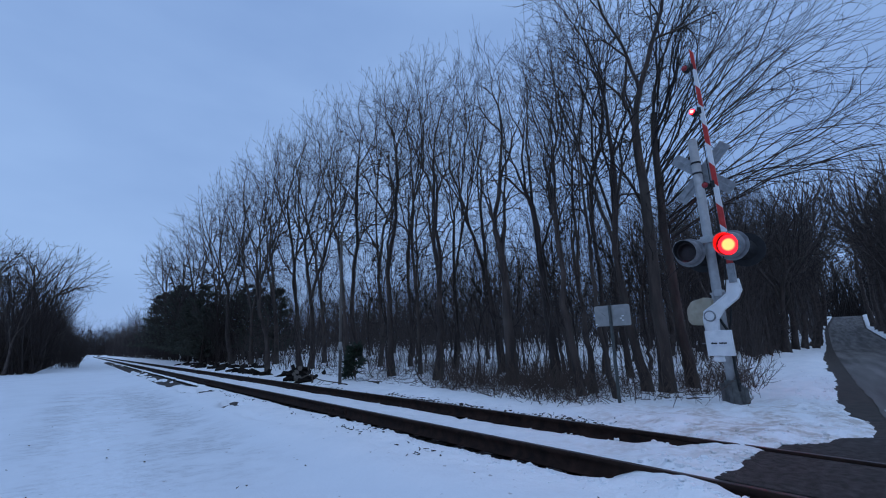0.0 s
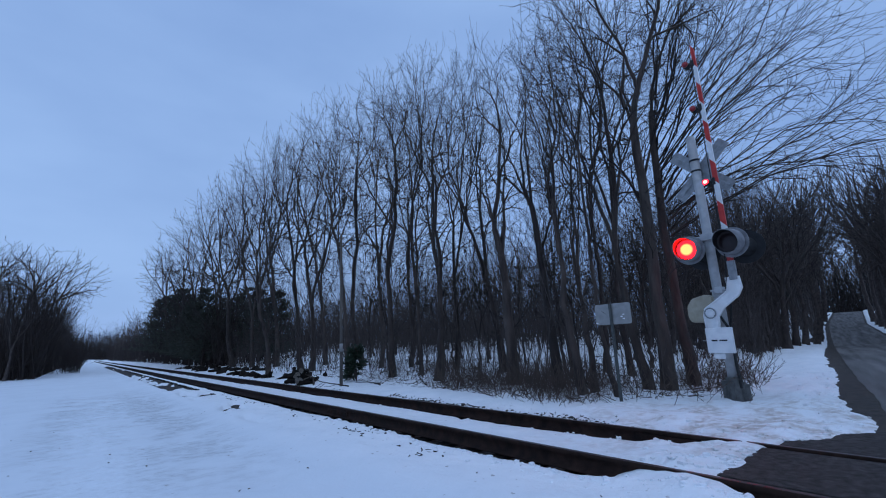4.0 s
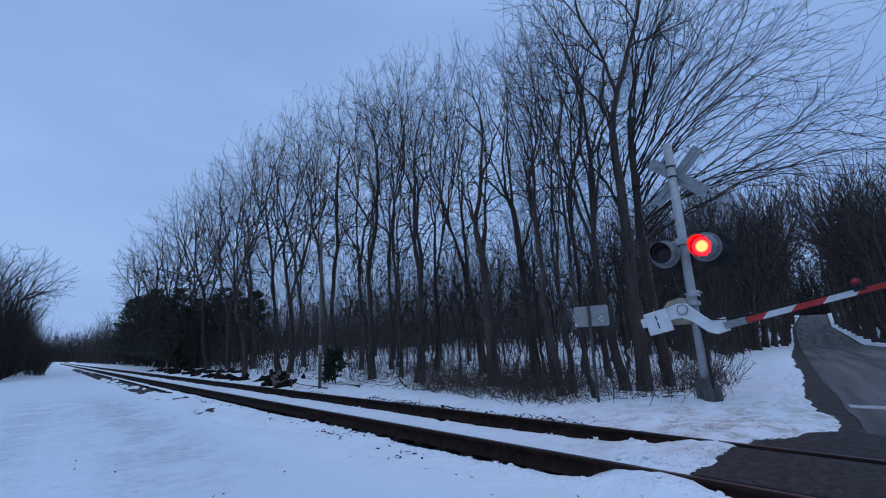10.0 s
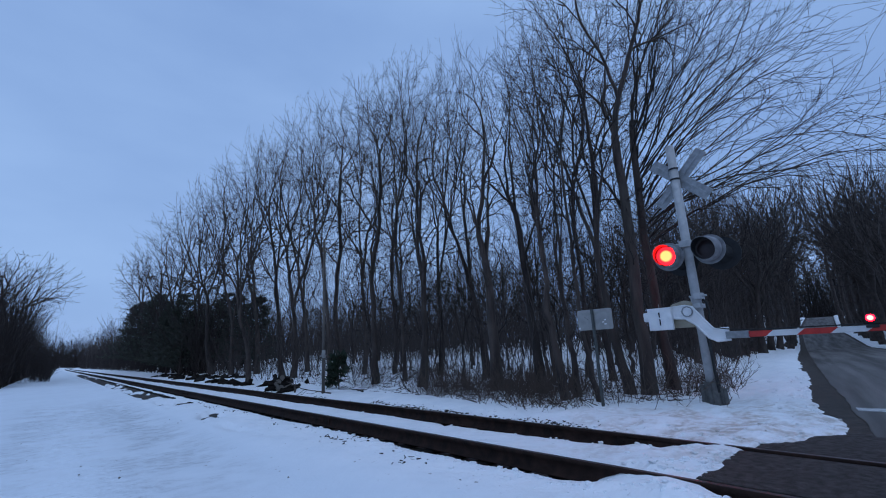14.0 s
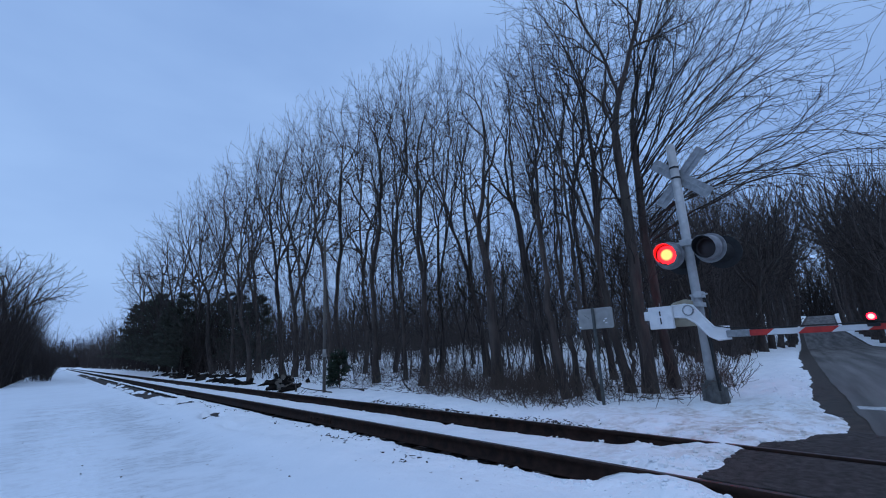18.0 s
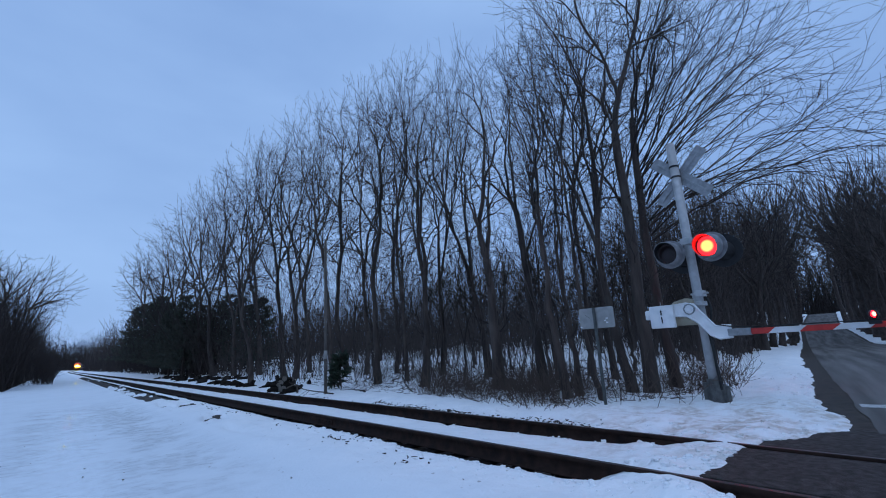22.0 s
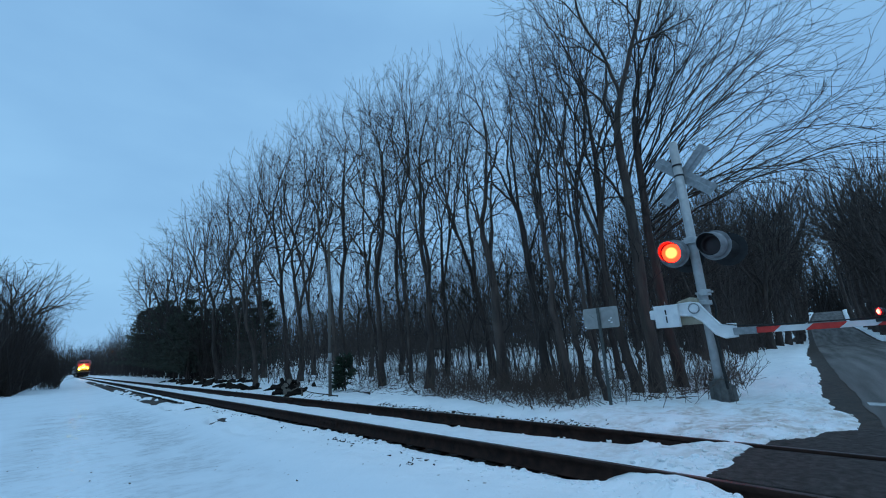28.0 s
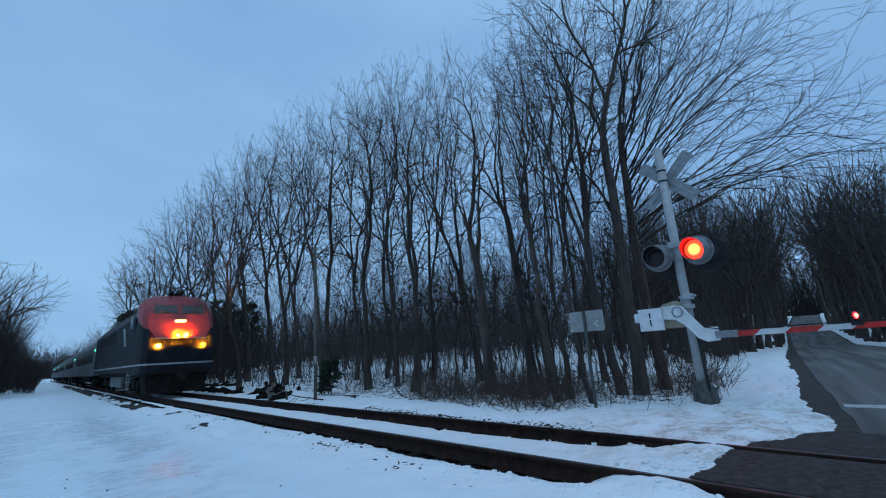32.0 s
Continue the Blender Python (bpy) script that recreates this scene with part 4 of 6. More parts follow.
def sprout(rs, paths, radii, n, smin, smax, ang, share, thin, k, lift, wander, bias=(0, 0, 0), floor=0.003, taper=0.6, longest=9.0):
    """n side shoots on each path."""
    b, kk, _ = paths.shape
    length = np.linalg.norm(np.diff(paths, axis=1), axis=-1).sum(1)
    s = smin + (smax - smin) * (np.arange(n)[None] + rs.uniform(0, 1, (b, n))) / n
    f = s * (kk - 1)
    i = np.minimum(f.astype(int), kk - 2)
    w = (f - i)[..., None]
    rows = np.arange(b)[:, None]
    p = paths[rows, i] * (1 - w) + paths[rows, i + 1] * w
    t = paths[rows, i + 1] - paths[rows, i]
    t /= np.linalg.norm(t, axis=-1, keepdims=True) + 1e-9
    r = radii[rows, i] * (1 - w[..., 0]) + radii[rows, i + 1] * w[..., 0]
    side = rs.normal(0, 1, (b, n, 3))
    side -= (side * t).sum(-1, keepdims=True) * t
    side /= np.linalg.norm(side, axis=-1, keepdims=True) + 1e-9
    a = np.radians(rs.uniform(ang[0], ang[1], (b, n)))[..., None]
    way = t * np.cos(a) + side * np.sin(a)
    ln = np.minimum(length[:, None] * share * (1 - taper * s), longest) * rs.uniform(0.7, 1.25, (b, n))
    r0 = np.maximum(r * thin, floor)
    m = b * n
    return run(rs, p.reshape(m, 3), way.reshape(m, 3), ln.reshape(m), r0.reshape(m), np.maximum(r0 * 0.25, floor * 0.8).reshape(m), k, lift, wander, np.asarray(bias, float))


def grow(rs, p, d, tips, pull=0.45):
    """Limbs from the fork at p, along d, that part again and again until each tip has its twig.
    pull: how much a leader runs on with side limbs instead of parting evenly. Returns rows of start, way out, end, way in, twigs carried."""
    rows, stack = [], [(np.asarray(p, float), np.asarray(d, float), tips)]
    while stack:
        p, d, group = stack.pop()
        n = len(group)
        v = group - p
        u = v / (np.linalg.norm(v, axis=1, keepdims=True) + 1e-6)
        c = (u - u.mean(0)) * (1, 1, 0.7) + pull * (v - v.mean(0)) / (np.linalg.norm(v.mean(0)) + 1e-6)
        axis = rs.normal(0, 1, 3)
        for _ in range(3):
            axis = c.T @ (c @ axis)
            axis /= np.linalg.norm(axis) + 1e-9
        along = c @ axis
        order = np.argsort(along + rs.normal(0, 0.25 * along.std() + 1e-6, n))
        cut = min(max(1, int(n * rs.uniform(0.22, 0.78))), n - 1)
        for half in (group[order[:cut]], group[order[cut:]]):
            m = half.mean(0) - p
            far = np.linalg.norm(m) + 1e-6
            if len(half) == 1:
                way = m / far
                rows.append((*p, *(0.35 * d + 0.65 * way), *half[0], *(way + (0, 0, 0.25)), 1))
                continue
            way = 0.72 * m / far + 0.42 * d + (0, 0, 0.07) + rs.normal(0, 0.12, 3)
            way /= np.linalg.norm(way)
            least = np.quantile((half - p) @ way, 0.12)      # no limb runs on past the tips it feeds
            q = p + way * max(0.10 * far, min(far * rs.uniform(0.24, 0.44), 0.85 * least))
            rows.append((*p, *(0.5 * d + 0.5 * way), *q, *way, len(half)))
            stack.append((q, way, half))
    return np.array(rows)


def limbs(rows, k):
    """Smooth paths of k points along such rows."""
    f = np.linspace(0, 1, k)[None, :, None]
    p, d0, q, d1 = (rows[:, None, i:i + 3] for i in (0, 3, 6, 9))
    far = np.linalg.norm(q - p, axis=-1, keepdims=True)
    return (2 * f ** 3 - 3 * f ** 2 + 1) * p + (f ** 3 - 2 * f ** 2 + f) * far * d0 + (3 * f ** 2 - 2 * f ** 3) * q + (f ** 3 - f ** 2) * far * d1


def egg(rs, n, low, top, radius, shell=0.37):
    """n places in a rounded crown round the axis from low to top, more of them towards its skin."""
    u = rs.normal(0, 1, (n, 3))
    u /= np.linalg.norm(u, axis=1, keepdims=True)
    u *= (rs.uniform(0, 1, n) ** shell)[:, None]
    low, top = np.asarray(low, float), np.asarray(top, float)
    f = 0.5 + 0.5 * u[:, 2:]
    out = low + (top - low) * f
    out[:, :2] += u[:, :2] * radius * (1.0 + 0.12 * f)
    return out


def tree_meshes(seed, girth, fork, tips, twig=0.0042, sprigs=3, low=9, boughs=(), sides=10):
    """A bare tree with its foot at the origin: a trunk up to the fork, then limbs that part towards the tips.
    boughs: limbs that leave the trunk below, rows of start, way and tips."""
    rs = np.random.RandomState(seed)
    fork = np.asarray(fork, float)
    up = fork / np.linalg.norm(fork)
    f = np.linspace(-0.04, 1, 10)
    bend = rs.normal(0, 0.030, 2) * fork[2]
    path = fork[None] * f[:, None]
    path[:, :2] += np.sin(f * np.pi)[:, None] * bend
    path[1:-1, :2] += rs.normal(0, 0.020, (8, 2))
    trunk = path[None], (girth * (1 - 0.36 * np.clip(f, 0, 1)) * (1 + 0.45 * np.exp(-np.clip(f, 0, 1) * fork[2] / 0.35)))[None]
    rows = np.concatenate([grow(rs, fork, up, tips)] + [grow(rs, *b) for b in boughs])
    n = rows[:, 12]
    power = math.log(max(1.5, girth * 0.62 / (twig * 1.2))) / math.log(len(tips) + sum(len(b[2]) for b in boughs))
    r = twig * 1.2 * n ** power * np.where(n > 3, 1.35, 1.0)
    stout, fine = r > 0.028, n == 1
    mid = ~stout & ~fine

    def taper(pick, k, kink, last=0.88):
        g = np.linspace(1.0, last, k)[None]
        p = limbs(rows[pick], k)
        p[:, 1:-1] += rs.normal(0, kink, p[:, 1:-1].shape) * np.linalg.norm(p[:, -1] - p[:, 0], axis=-1)[:, None, None]
        return p, r[pick][:, None] * g

    ends = limbs(rows[fine], 4), np.full((fine.sum(), 4), twig) * np.array([1.25, 1.1, 0.95, 0.7])
    far = np.linalg.norm(ends[0][:, -1] - ends[0][:, 0], axis=-1)[:, None, None]
    ends[0][:, 1:3] += rs.normal(0, 0.045, (len(far), 2, 3)) * far
    side = sprout(rs, *ends, sprigs, 0.25, 0.95, (20, 50), 0.6, 0.8, 2, 0.08, 0.10, floor=twig * 0.85, taper=0.35, longest=0.34)
    inner = rows[mid & (n < 12)]
    more = sprout(rs, limbs(inner, 3), np.full((len(inner), 3), twig), 1, 0.1, 0.95, (25, 60), 0.6, 0.8, 2, 0.06, 0.10, floor=twig * 0.85, taper=0.2, longest=0.5)
    shoots = sprout(rs, *trunk, low, 0.35, 0.98, (35, 80), 0.34, 0.12, 5, 0.05, 0.14, floor=twig * 1.2)
    spray = sprout(rs, *shoots, 7, 0.15, 1.0, (22, 55), 0.45, 0.7, 3, 0.05, 0.14, floor=twig * 0.9, longest=0.6)
    a = mesh_np("trunk", *join([tubes(*trunk, sides)] + ([tubes(*taper(stout, 4, 0.016), max(4, sides - 5))] if stout.any() else [])), BARK)
    b = mesh_np("branching", *join([tubes(*taper(mid, 3, 0.05), 3), tubes(*shoots, 3)]), TWIG)
    c = mesh_np("crown", *join([tubes(*g, 3) for g in (ends, side, more, spray)]), TWIG)
    return a, b, c


def plant(kind, meshes, m, label, group):
    top = empty(kind, m, label, "tree", group)
    for me in meshes:
        ob = new(me.name.split(".")[0], me)
        ob.parent = top
        if me.name.startswith(("branching", "crown")):
            tagged(ob, kind="stuff")
    return top


# x, y, girth, then from the foot: the fork, the crown's top, the crown's radius
TREES = [
    (9.60, 14.99, 0.16, -0.12, 0.08, 4.74, 0.19, -0.12, 13.61, 2.13), (9.58, 12.03, 0.17, 0.23, -0.19, 5.72, -0.01, 0.01, 12.64, 2.01),
    (10.60, 14.38, 0.10, -0.14, 0.10, 6.93, -0.26, 0.19, 13.94, 1.58), (12.08, 11.15, 0.15, -0.80, 0.81, 7.76, -0.95, 0.95, 13.71, 1.77),
    (9.34, 8.40, 0.19, -0.07, 0.08, 5.64, -0.07, 0.08, 10.97, 1.57), (9.40, 6.96, 0.15, -0.21, 0.27, 6.80, -0.24, 0.32, 10.27, 1.36),
    (8.37, 5.56, 0.10, -0.22, 0.32, 6.36, -0.23, 0.34, 9.03, 1.00), (8.69, 5.50, 0.082, -0.16, 0.25, 6.98, -0.05, 0.07, 9.78, 0.96),
    (8.50, 4.86, 0.064, -0.20, 0.33, 4.74, -0.06, 0.10, 9.66, 1.01), (13.43, 7.10, 0.12, 0.03, -0.06, 4.32, 0.39, -0.79, 14.54, 2.33),
    (9.89, 4.89, 0.125, -0.32, 0.60, 7.07, -0.25, 0.48, 11.69, 2.17),
    (8.14, 25.29, 0.15, -1.38, 0.40, 7.72, -0.89, 0.27, 12.95, 2.25), (10.56, 26.79, 0.20, -0.51, 0.19, 5.98, -0.82, 0.31, 16.25, 2.89),
    (10.08, 23.97, 0.19, -0.21, 0.09, 5.64, 0.32, -0.14, 16.25, 2.78), (12.61, 22.74, 0.19, -0.68, 0.36, 6.90, -0.61, 0.33, 17.66, 2.80),
    (10.11, 40.76, 0.24, -0.70, 0.17, 5.73, -0.67, 0.16, 17.04, 3.67), (10.46, 55.01, 0.26, -0.91, 0.17, 5.80, -1.39, 0.25, 17.83, 4.26),
    (11.53, 34.10, 0.22, -0.46, 0.15, 5.74, -0.55, 0.18, 18.38, 3.33), (10.84, 48.81, 0.24, -0.54, 0.12, 5.77, -1.18, 0.25, 17.99, 4.01),
    (10.35, 65.18, 0.26, -1.00, 0.15, 5.76, -1.56, 0.23, 16.85, 3.75), (11.95, 19.65, 0.14, -0.11, 0.07, 5.32, -0.23, 0.14, 16.56, 2.17),
    (10.95, 21.36, 0.14, -0.49, 0.24, 6.83, -0.78, 0.38, 15.56, 2.38), (12.68, 17.98, 0.13, -0.12, 0.08, 6.53, 0.67, -0.49, 16.95, 2.49),
    (12.45, 14.35, 0.12, 0.06, -0.05, 6.68, 0.72, -0.66, 15.61, 2.05),
    (12.76, 8.80, 0.10, 0.01, -0.02, 6.13, 0.03, -0.05, 13.64, 1.56),
    (13.77, 8.15, 0.11, 0.06, -0.11, 5.89, 0.39, -0.70, 15.25, 2.20), (10.45, 36.54, 0.19, -0.20, 0.06, 5.16, -0.85, 0.23, 16.55, 3.07),
    (10.07, 79.36, 0.26, -0.36, 0.05, 6.16, -1.02, 0.12, 17.62, 3.51), (12.83, 28.22, 0.17, -0.50, 0.22, 5.79, -1.35, 0.58, 18.13, 2.72),
    # along the road
    (34.2, 7.7, 0.26, 0.1, -0.2, 3.2, 0.3, -0.9, 10.8, 3.0), (42.0, 8.9, 0.26, -0.1, -0.2, 3.6, 0.2, -1.2, 12.6, 3.6), (27.0, 9.0, 0.16, 0.2, 0.1, 3.0, 0.4, -0.4, 8.6, 2.4),
    (48.0, 10.6, 0.24, 0.1, -0.4, 4.0, 0.3, -1.6, 14.0, 3.8), (44.0, -3.4, 0.22, 0.1, 0.2, 3.8, 0.2, 0.9, 13.2, 3.6), (39.0, -5.2, 0.22, 0.0, 0.2, 3.4, -0.3, 0.7, 12.6, 3.4),
    (52.0, 0.6, 0.24, 0.1, 0.3, 4.0, 0.0, 1.3, 15.0, 4.0), (60.0, 2.4, 0.24, 0.0, 0.3, 4.2, 0.0, 1.5, 17.0, 4.2)]
for k, (x, y, girth, fx, fy, fz, tx, ty, tz, wide) in enumerate(TREES):
    away = math.hypot(x, y)
    rs = np.random.RandomState(500 + k)
    down = min(1.0, rs.uniform(0.22, 0.34) * tz / fz)      # the first limbs leave well below the main fork
    fx, fy, fz = fx * down, fy * down, fz * down
    low = np.array((fx, fy, fz * 0.78))
    n = int(np.clip(27 * (tz - fz) * wide, 110, 420) * (0.58 if away < 13.5 else 0.84 if away < 30 else 0.7))
    meshes = tree_meshes(700 + k, girth * 0.86, (fx, fy, fz), egg(rs, n, low, (tx, ty, tz * 1.06), wide * 1.25), 0.0042 + 0.00016 * max(0, away - 12), 3)
    plant("tree", meshes, pose(x, y, foot(x, y)), "bare tree beside the snowy road" if x > 20 else "tall bare deciduous tree at the edge of the wood", "trees along the road" if x > 20 else "trees at the wood's edge")
# the great tree forks high up; its neighbour reaches out over the road
rs = np.random.RandomState(31)
side = [(np.array((0.02 * z, -0.01 * z, z)), np.array((0.0, 0.0, 1.0)), egg(rs, 40, (0.2, -0.2, z + 0.6), (math.cos(a) * 2.2, math.sin(a) * 2.2, z + 4.2), 0.9)) for z, a in ((3.9, 2.2), (4.8, 4.6), (5.7, 0.4))]
plant("tree", tree_meshes(31, 0.15, (0.02, -0.06, 6.3), egg(rs, 270, (0.05, -0.05, 6.2), (0.31, -0.6, 13.7), 3.3), 0.0042, 2, boughs=side), pose(10.06, 4.52, foot(10.06, 4.52)), "large forked bare tree behind the crossing signal", "trees at the wood's edge")
rs = np.random.RandomState(37)
side = []
for k in range(15):      # long limbs that fork into brooms, the low ones almost level
    f = (k + rs.uniform(-0.3, 0.3)) / 14
    rise, swing, far = radians(2 + 68 * f ** 0.9), rs.normal(0, 0.22), rs.uniform(4.8, 5.7) * (1.0 + 0.06 * f)
    out = np.array((0.37 * math.cos(swing) + 0.93 * math.sin(swing), -0.93 * math.cos(swing) + 0.37 * math.sin(swing), 0.0))
    t = rs.uniform(0.10, 1.0, 46) ** 0.66 * far
    tips = np.array((0, 0, 3.9 + 3.0 * f)) + (out * math.cos(rise) + np.array((0, 0, math.sin(rise)))) * t[:, None] + rs.normal(0, 1, (46, 3)) * (0.22 + 0.09 * t[:, None])
    tips[:, 2] += 0.022 * t * (far - t) * rs.uniform(0.3, 1.6)
    side.append((np.array((0.0, 0.0, 3.5 + 3.0 * f)), out * 0.55 * math.cos(rise) + np.array((0, 0, 0.8)), tips, 1.7))
plant("tree", tree_meshes(37, 0.125, (0.0, -0.02, 7.0), egg(rs, 150, (0.1, -0.3, 7.4), (0.6, -1.8, 12.4), 1.8), 0.0043, 2, boughs=side), pose(11.1, 4.4, foot(11.1, 4.4)), "bare tree whose long limbs sweep over the road", "trees at the wood's edge")


# young trees, twiggy from low down, between and behind the tall ones
YOUNG = []
for k in range(5):
    rs = np.random.RandomState(900 + k)
    lean = rs.normal(0, 0.35, 2)
    YOUNG.append(tree_meshes(910 + k, 0.055, (*(lean * 0.3), 1.7), egg(rs, 120, (*(lean * 0.4), 1.7), (*lean, 7.0), 1.45 + 0.15 * k), 0.0055, 2, 3, sides=7))
rs = np.random.RandomState(930)
young_spots = []
for k in range(34):
    turn, away = radians(22 + 46 * (k + rs.uniform()) / 34), rs.uniform(15, 25)
    young_spots.append((away * math.sin(turn), away * math.cos(turn), rs.uniform(0.75, 1.15)))
for k in range(11):      # farther off, towards the bend
    turn, away = radians(13 + 27 * (k + rs.uniform()) / 11), rs.uniform(27, 42)
    young_spots.append((max(10.7, away * math.sin(turn)), away * math.cos(turn), rs.uniform(1.1, 1.6)))
for k in range(12):
    x = 21 + 1.8 * k + rs.uniform(-0.6, 0.6)
    young_spots.append((x, float(road_left(x)) + rs.uniform(2.6, 6.5), rs.uniform(0.85, 1.2)))
for x, y, size in young_spots:
    if x > 10.6 and y > road_left(x) + 2.2:
        plant("young_tree", YOUNG[rs.randint(5)], pose(x, y, foot(x, y), 0, 0, rs.uniform(0, 360)) @ Matrix.Scale(size, 4), "slender bare young tree in the snowy wood", "young trees in the wood")


# lighter trees of the deeper wood, joined by stretches
def light_tree(seed, twig, tips, sprigs):
    rs = np.random.RandomState(seed)
    fork = np.array((*rs.normal(0, 0.2, 2), rs.uniform(2.4, 3.6)))
    me = tree_meshes(seed, 0.15, fork, egg(rs, tips, fork * (1, 1, 0.8), (*rs.normal(0, 0.4, 2), 12.0), rs.uniform(2.4, 3.4)), twig, sprigs, 2, sides=6)
    pieces = []
    for m in me:
        v, q = np.empty(len(m.vertices) * 3, np.float32), np.empty(len(m.loops), np.int32)
        m.vertices.foreach_get("co", v)
        m.loops.foreach_get("vertex_index", q)
        pieces.append((v.reshape(-1, 3), q.reshape(-1, 4)))
        bpy.data.meshes.remove(m)
    v, q = join(pieces)
    return v / v[:, 2].max(), q


# near ones with fine twigs, far ones with stouter
LIGHT = [light_tree(100 + k, 0.009, 42, 1) for k in range(5)], [light_tree(120 + k, 0.018, 28, 1) for k in range(5)]


def wood(name, label, spots, seed):
    """A stretch of wood that nobody could count: light trees at the spots (x, y, height)."""
    rs = np.random.RandomState(seed)
    pieces = []
    for x, y, size in spots:
        v, q = LIGHT[math.hypot(x, y) > 62][rs.randint(5)]
        a = rs.uniform(0, 2 * np.pi)
        c, s = np.cos(a), np.sin(a)
        v = v * size
        v = np.stack([v[:, 0] * c - v[:, 1] * s + x, v[:, 0] * s + v[:, 1] * c + y, v[:, 2] + foot(x, y)], -1)
        pieces.append((v, q))
    return tagged(new(name, mesh_np(name, *join(pieces), GREYSTEM)), label, "woods", kind="stuff")


rs = np.random.RandomState(77)
deep = [(26 + rs.exponential(14), rs.uniform(9, 90)) for _ in range(75)]
wood("deep_woods", "bare winter wood behind the first trees", [(x, y, min(10, 0.17 * math.hypot(x, y)) * rs.uniform(0.7, 1.1)) for x, y in deep if y > road_left(x) + 4], 1)
spots = []
for _ in range(85):
    y = 58 + 420 * rs.uniform(0, 1) ** 1.4
    spots.append((float(track_x(y)) + 4.8 + rs.exponential(5), y, rs.uniform(7, 11) + 4.5 * min(1, (y - 58) / 120)))
for _ in range(36):      # the wood that closes the line beyond the bend
    spots.append((rs.uniform(-40, 50), rs.uniform(520, 600), rs.uniform(22, 31)))
wood("trackside_woods", "bare trees lining the far track", spots, 2)
spots = []
for k in range(34):
    y = rs.uniform(47, 72)
    spots.append((-2.9 - rs.exponential(4.0), y, rs.uniform(8, 12.5)))
for k in range(70):
    y = 55 + (75 * rs.uniform() if k < 50 else 300 * rs.uniform() ** 1.3)
    spots.append((float(track_x(y)) - 7.6 - rs.exponential(3.5), y, rs.uniform(7, 12)))
wood("bank_woods", "dark bare trees and scrub across the track", spots, 3)
for k, (x, y, tall, wide) in enumerate(((-4.2, 62, 14.2, 5.2), (-8.6, 60, 14.0, 4.2), (-11.0, 55, 14.5, 4.4))):
    rs2 = np.random.RandomState(640 + k)
    plant("tree", tree_meshes(650 + k, 0.26, (0.2, 0, 5.2), egg(rs2, 300, (0.8, 0, 5.4), (0.9, 0, tall), wide), 0.013, 2), pose(x, y, foot(x, y)), "bare spreading tree above dark scrub", "trees across the track")
spots = []


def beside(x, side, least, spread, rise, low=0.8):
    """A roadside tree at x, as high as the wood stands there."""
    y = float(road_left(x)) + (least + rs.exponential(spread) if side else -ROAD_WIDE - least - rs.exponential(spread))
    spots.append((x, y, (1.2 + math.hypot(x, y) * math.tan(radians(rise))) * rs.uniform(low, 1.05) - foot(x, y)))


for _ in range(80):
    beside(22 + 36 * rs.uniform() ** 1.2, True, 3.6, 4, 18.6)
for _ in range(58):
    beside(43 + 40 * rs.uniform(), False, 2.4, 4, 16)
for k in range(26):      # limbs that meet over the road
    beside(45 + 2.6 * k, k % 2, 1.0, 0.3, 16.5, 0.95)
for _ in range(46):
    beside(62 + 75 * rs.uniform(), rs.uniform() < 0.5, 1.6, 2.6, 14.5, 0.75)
for _ in range(20):      # the wood that closes the road beyond the rise
    spots.append((rs.uniform(165, 235), rs.uniform(12, 52), rs.uniform(20, 28)))
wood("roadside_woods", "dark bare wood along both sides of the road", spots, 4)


def airy(spots, share):
    """Thins the growth towards the road, where the wood stands open."""
    rs = np.random.RandomState(404)
    return [p for p in spots if math.degrees(math.atan2(p[0], p[1])) < 55 or rs.uniform() < share]


def thicket(name, label, spots, seed, tall, material, girth=0.012, side=5, spread=0.35, fine=0):
    """Thin stems with a few side shoots, at the spots (x, y)."""
    rs = np.random.RandomState(seed)
    pts = np.array(spots)
    start = np.column_stack([pts, snow_z(pts[:, 0], pts[:, 1]) - 0.05])
    n = len(pts)
    way = np.column_stack([rs.normal(0, spread, (n, 2)), np.ones(n)])
    ln = rs.uniform(0.25, 1.0, n) ** 1.3 * tall
    stem = run(rs, start, way, ln, girth * rs.uniform(0.6, 1.3, n), np.full(n, max(0.004, girth * 0.28)), 4 + fine, 0.04, 0.10, np.zeros(3))
    shoots = sprout(rs, *stem, side, 0.15, 1.0, (20, 60), 0.34, 0.6, 2 + fine, 0.03, 0.14, floor=0.004 if fine else girth * 0.24)
    return tagged(new(name, mesh_np(name, *join([tubes(*stem, 3), tubes(*shoots, 3)]), material)), label, "undergrowth", kind="stuff")


rs = np.random.RandomState(5)
spots = []
for _ in range(120):
    cx, cy = 8.8 + rs.exponential(5.5), rs.uniform(4.2, 44)
    spots += [(cx + rs.normal(0, 0.5), cy + rs.normal(0, 0.7)) for _ in range(rs.randint(3, 9))]
thicket("saplings", "thin bare saplings and brush in snow", airy([s for s in spots if s[1] > road_left(s[0]) + 2.0], 0.5), 1, 5.4, GREYSTEM, 0.016, 6, 0.20, 1)
spots = []
for k in range(78):
    cx, cy = (rs.uniform(7.0, 10.2), rs.uniform(4.2, 10.5)) if k < 58 else (rs.uniform(8.2, 13), rs.uniform(4, 17))
    spots += [(cx + rs.normal(0, 0.42), cy + rs.normal(0, 0.55)) for _ in range(rs.randint(12, 52))]
thicket("bramble", "low tangled brown brambles at the wood's edge", [p for p in spots if p[1] > max(road_left(p[0]) + 1.9, 4.9 - 0.5 * (p[0] - 6.65)) and p[0] > 6.7 + 0.2 * abs(p[1] - 5.2) and (p[1] > 0.64 * p[0] or rs.uniform() < 0.45)], 2, 1.0, BRUSH, 0.0055, 6, 0.7)
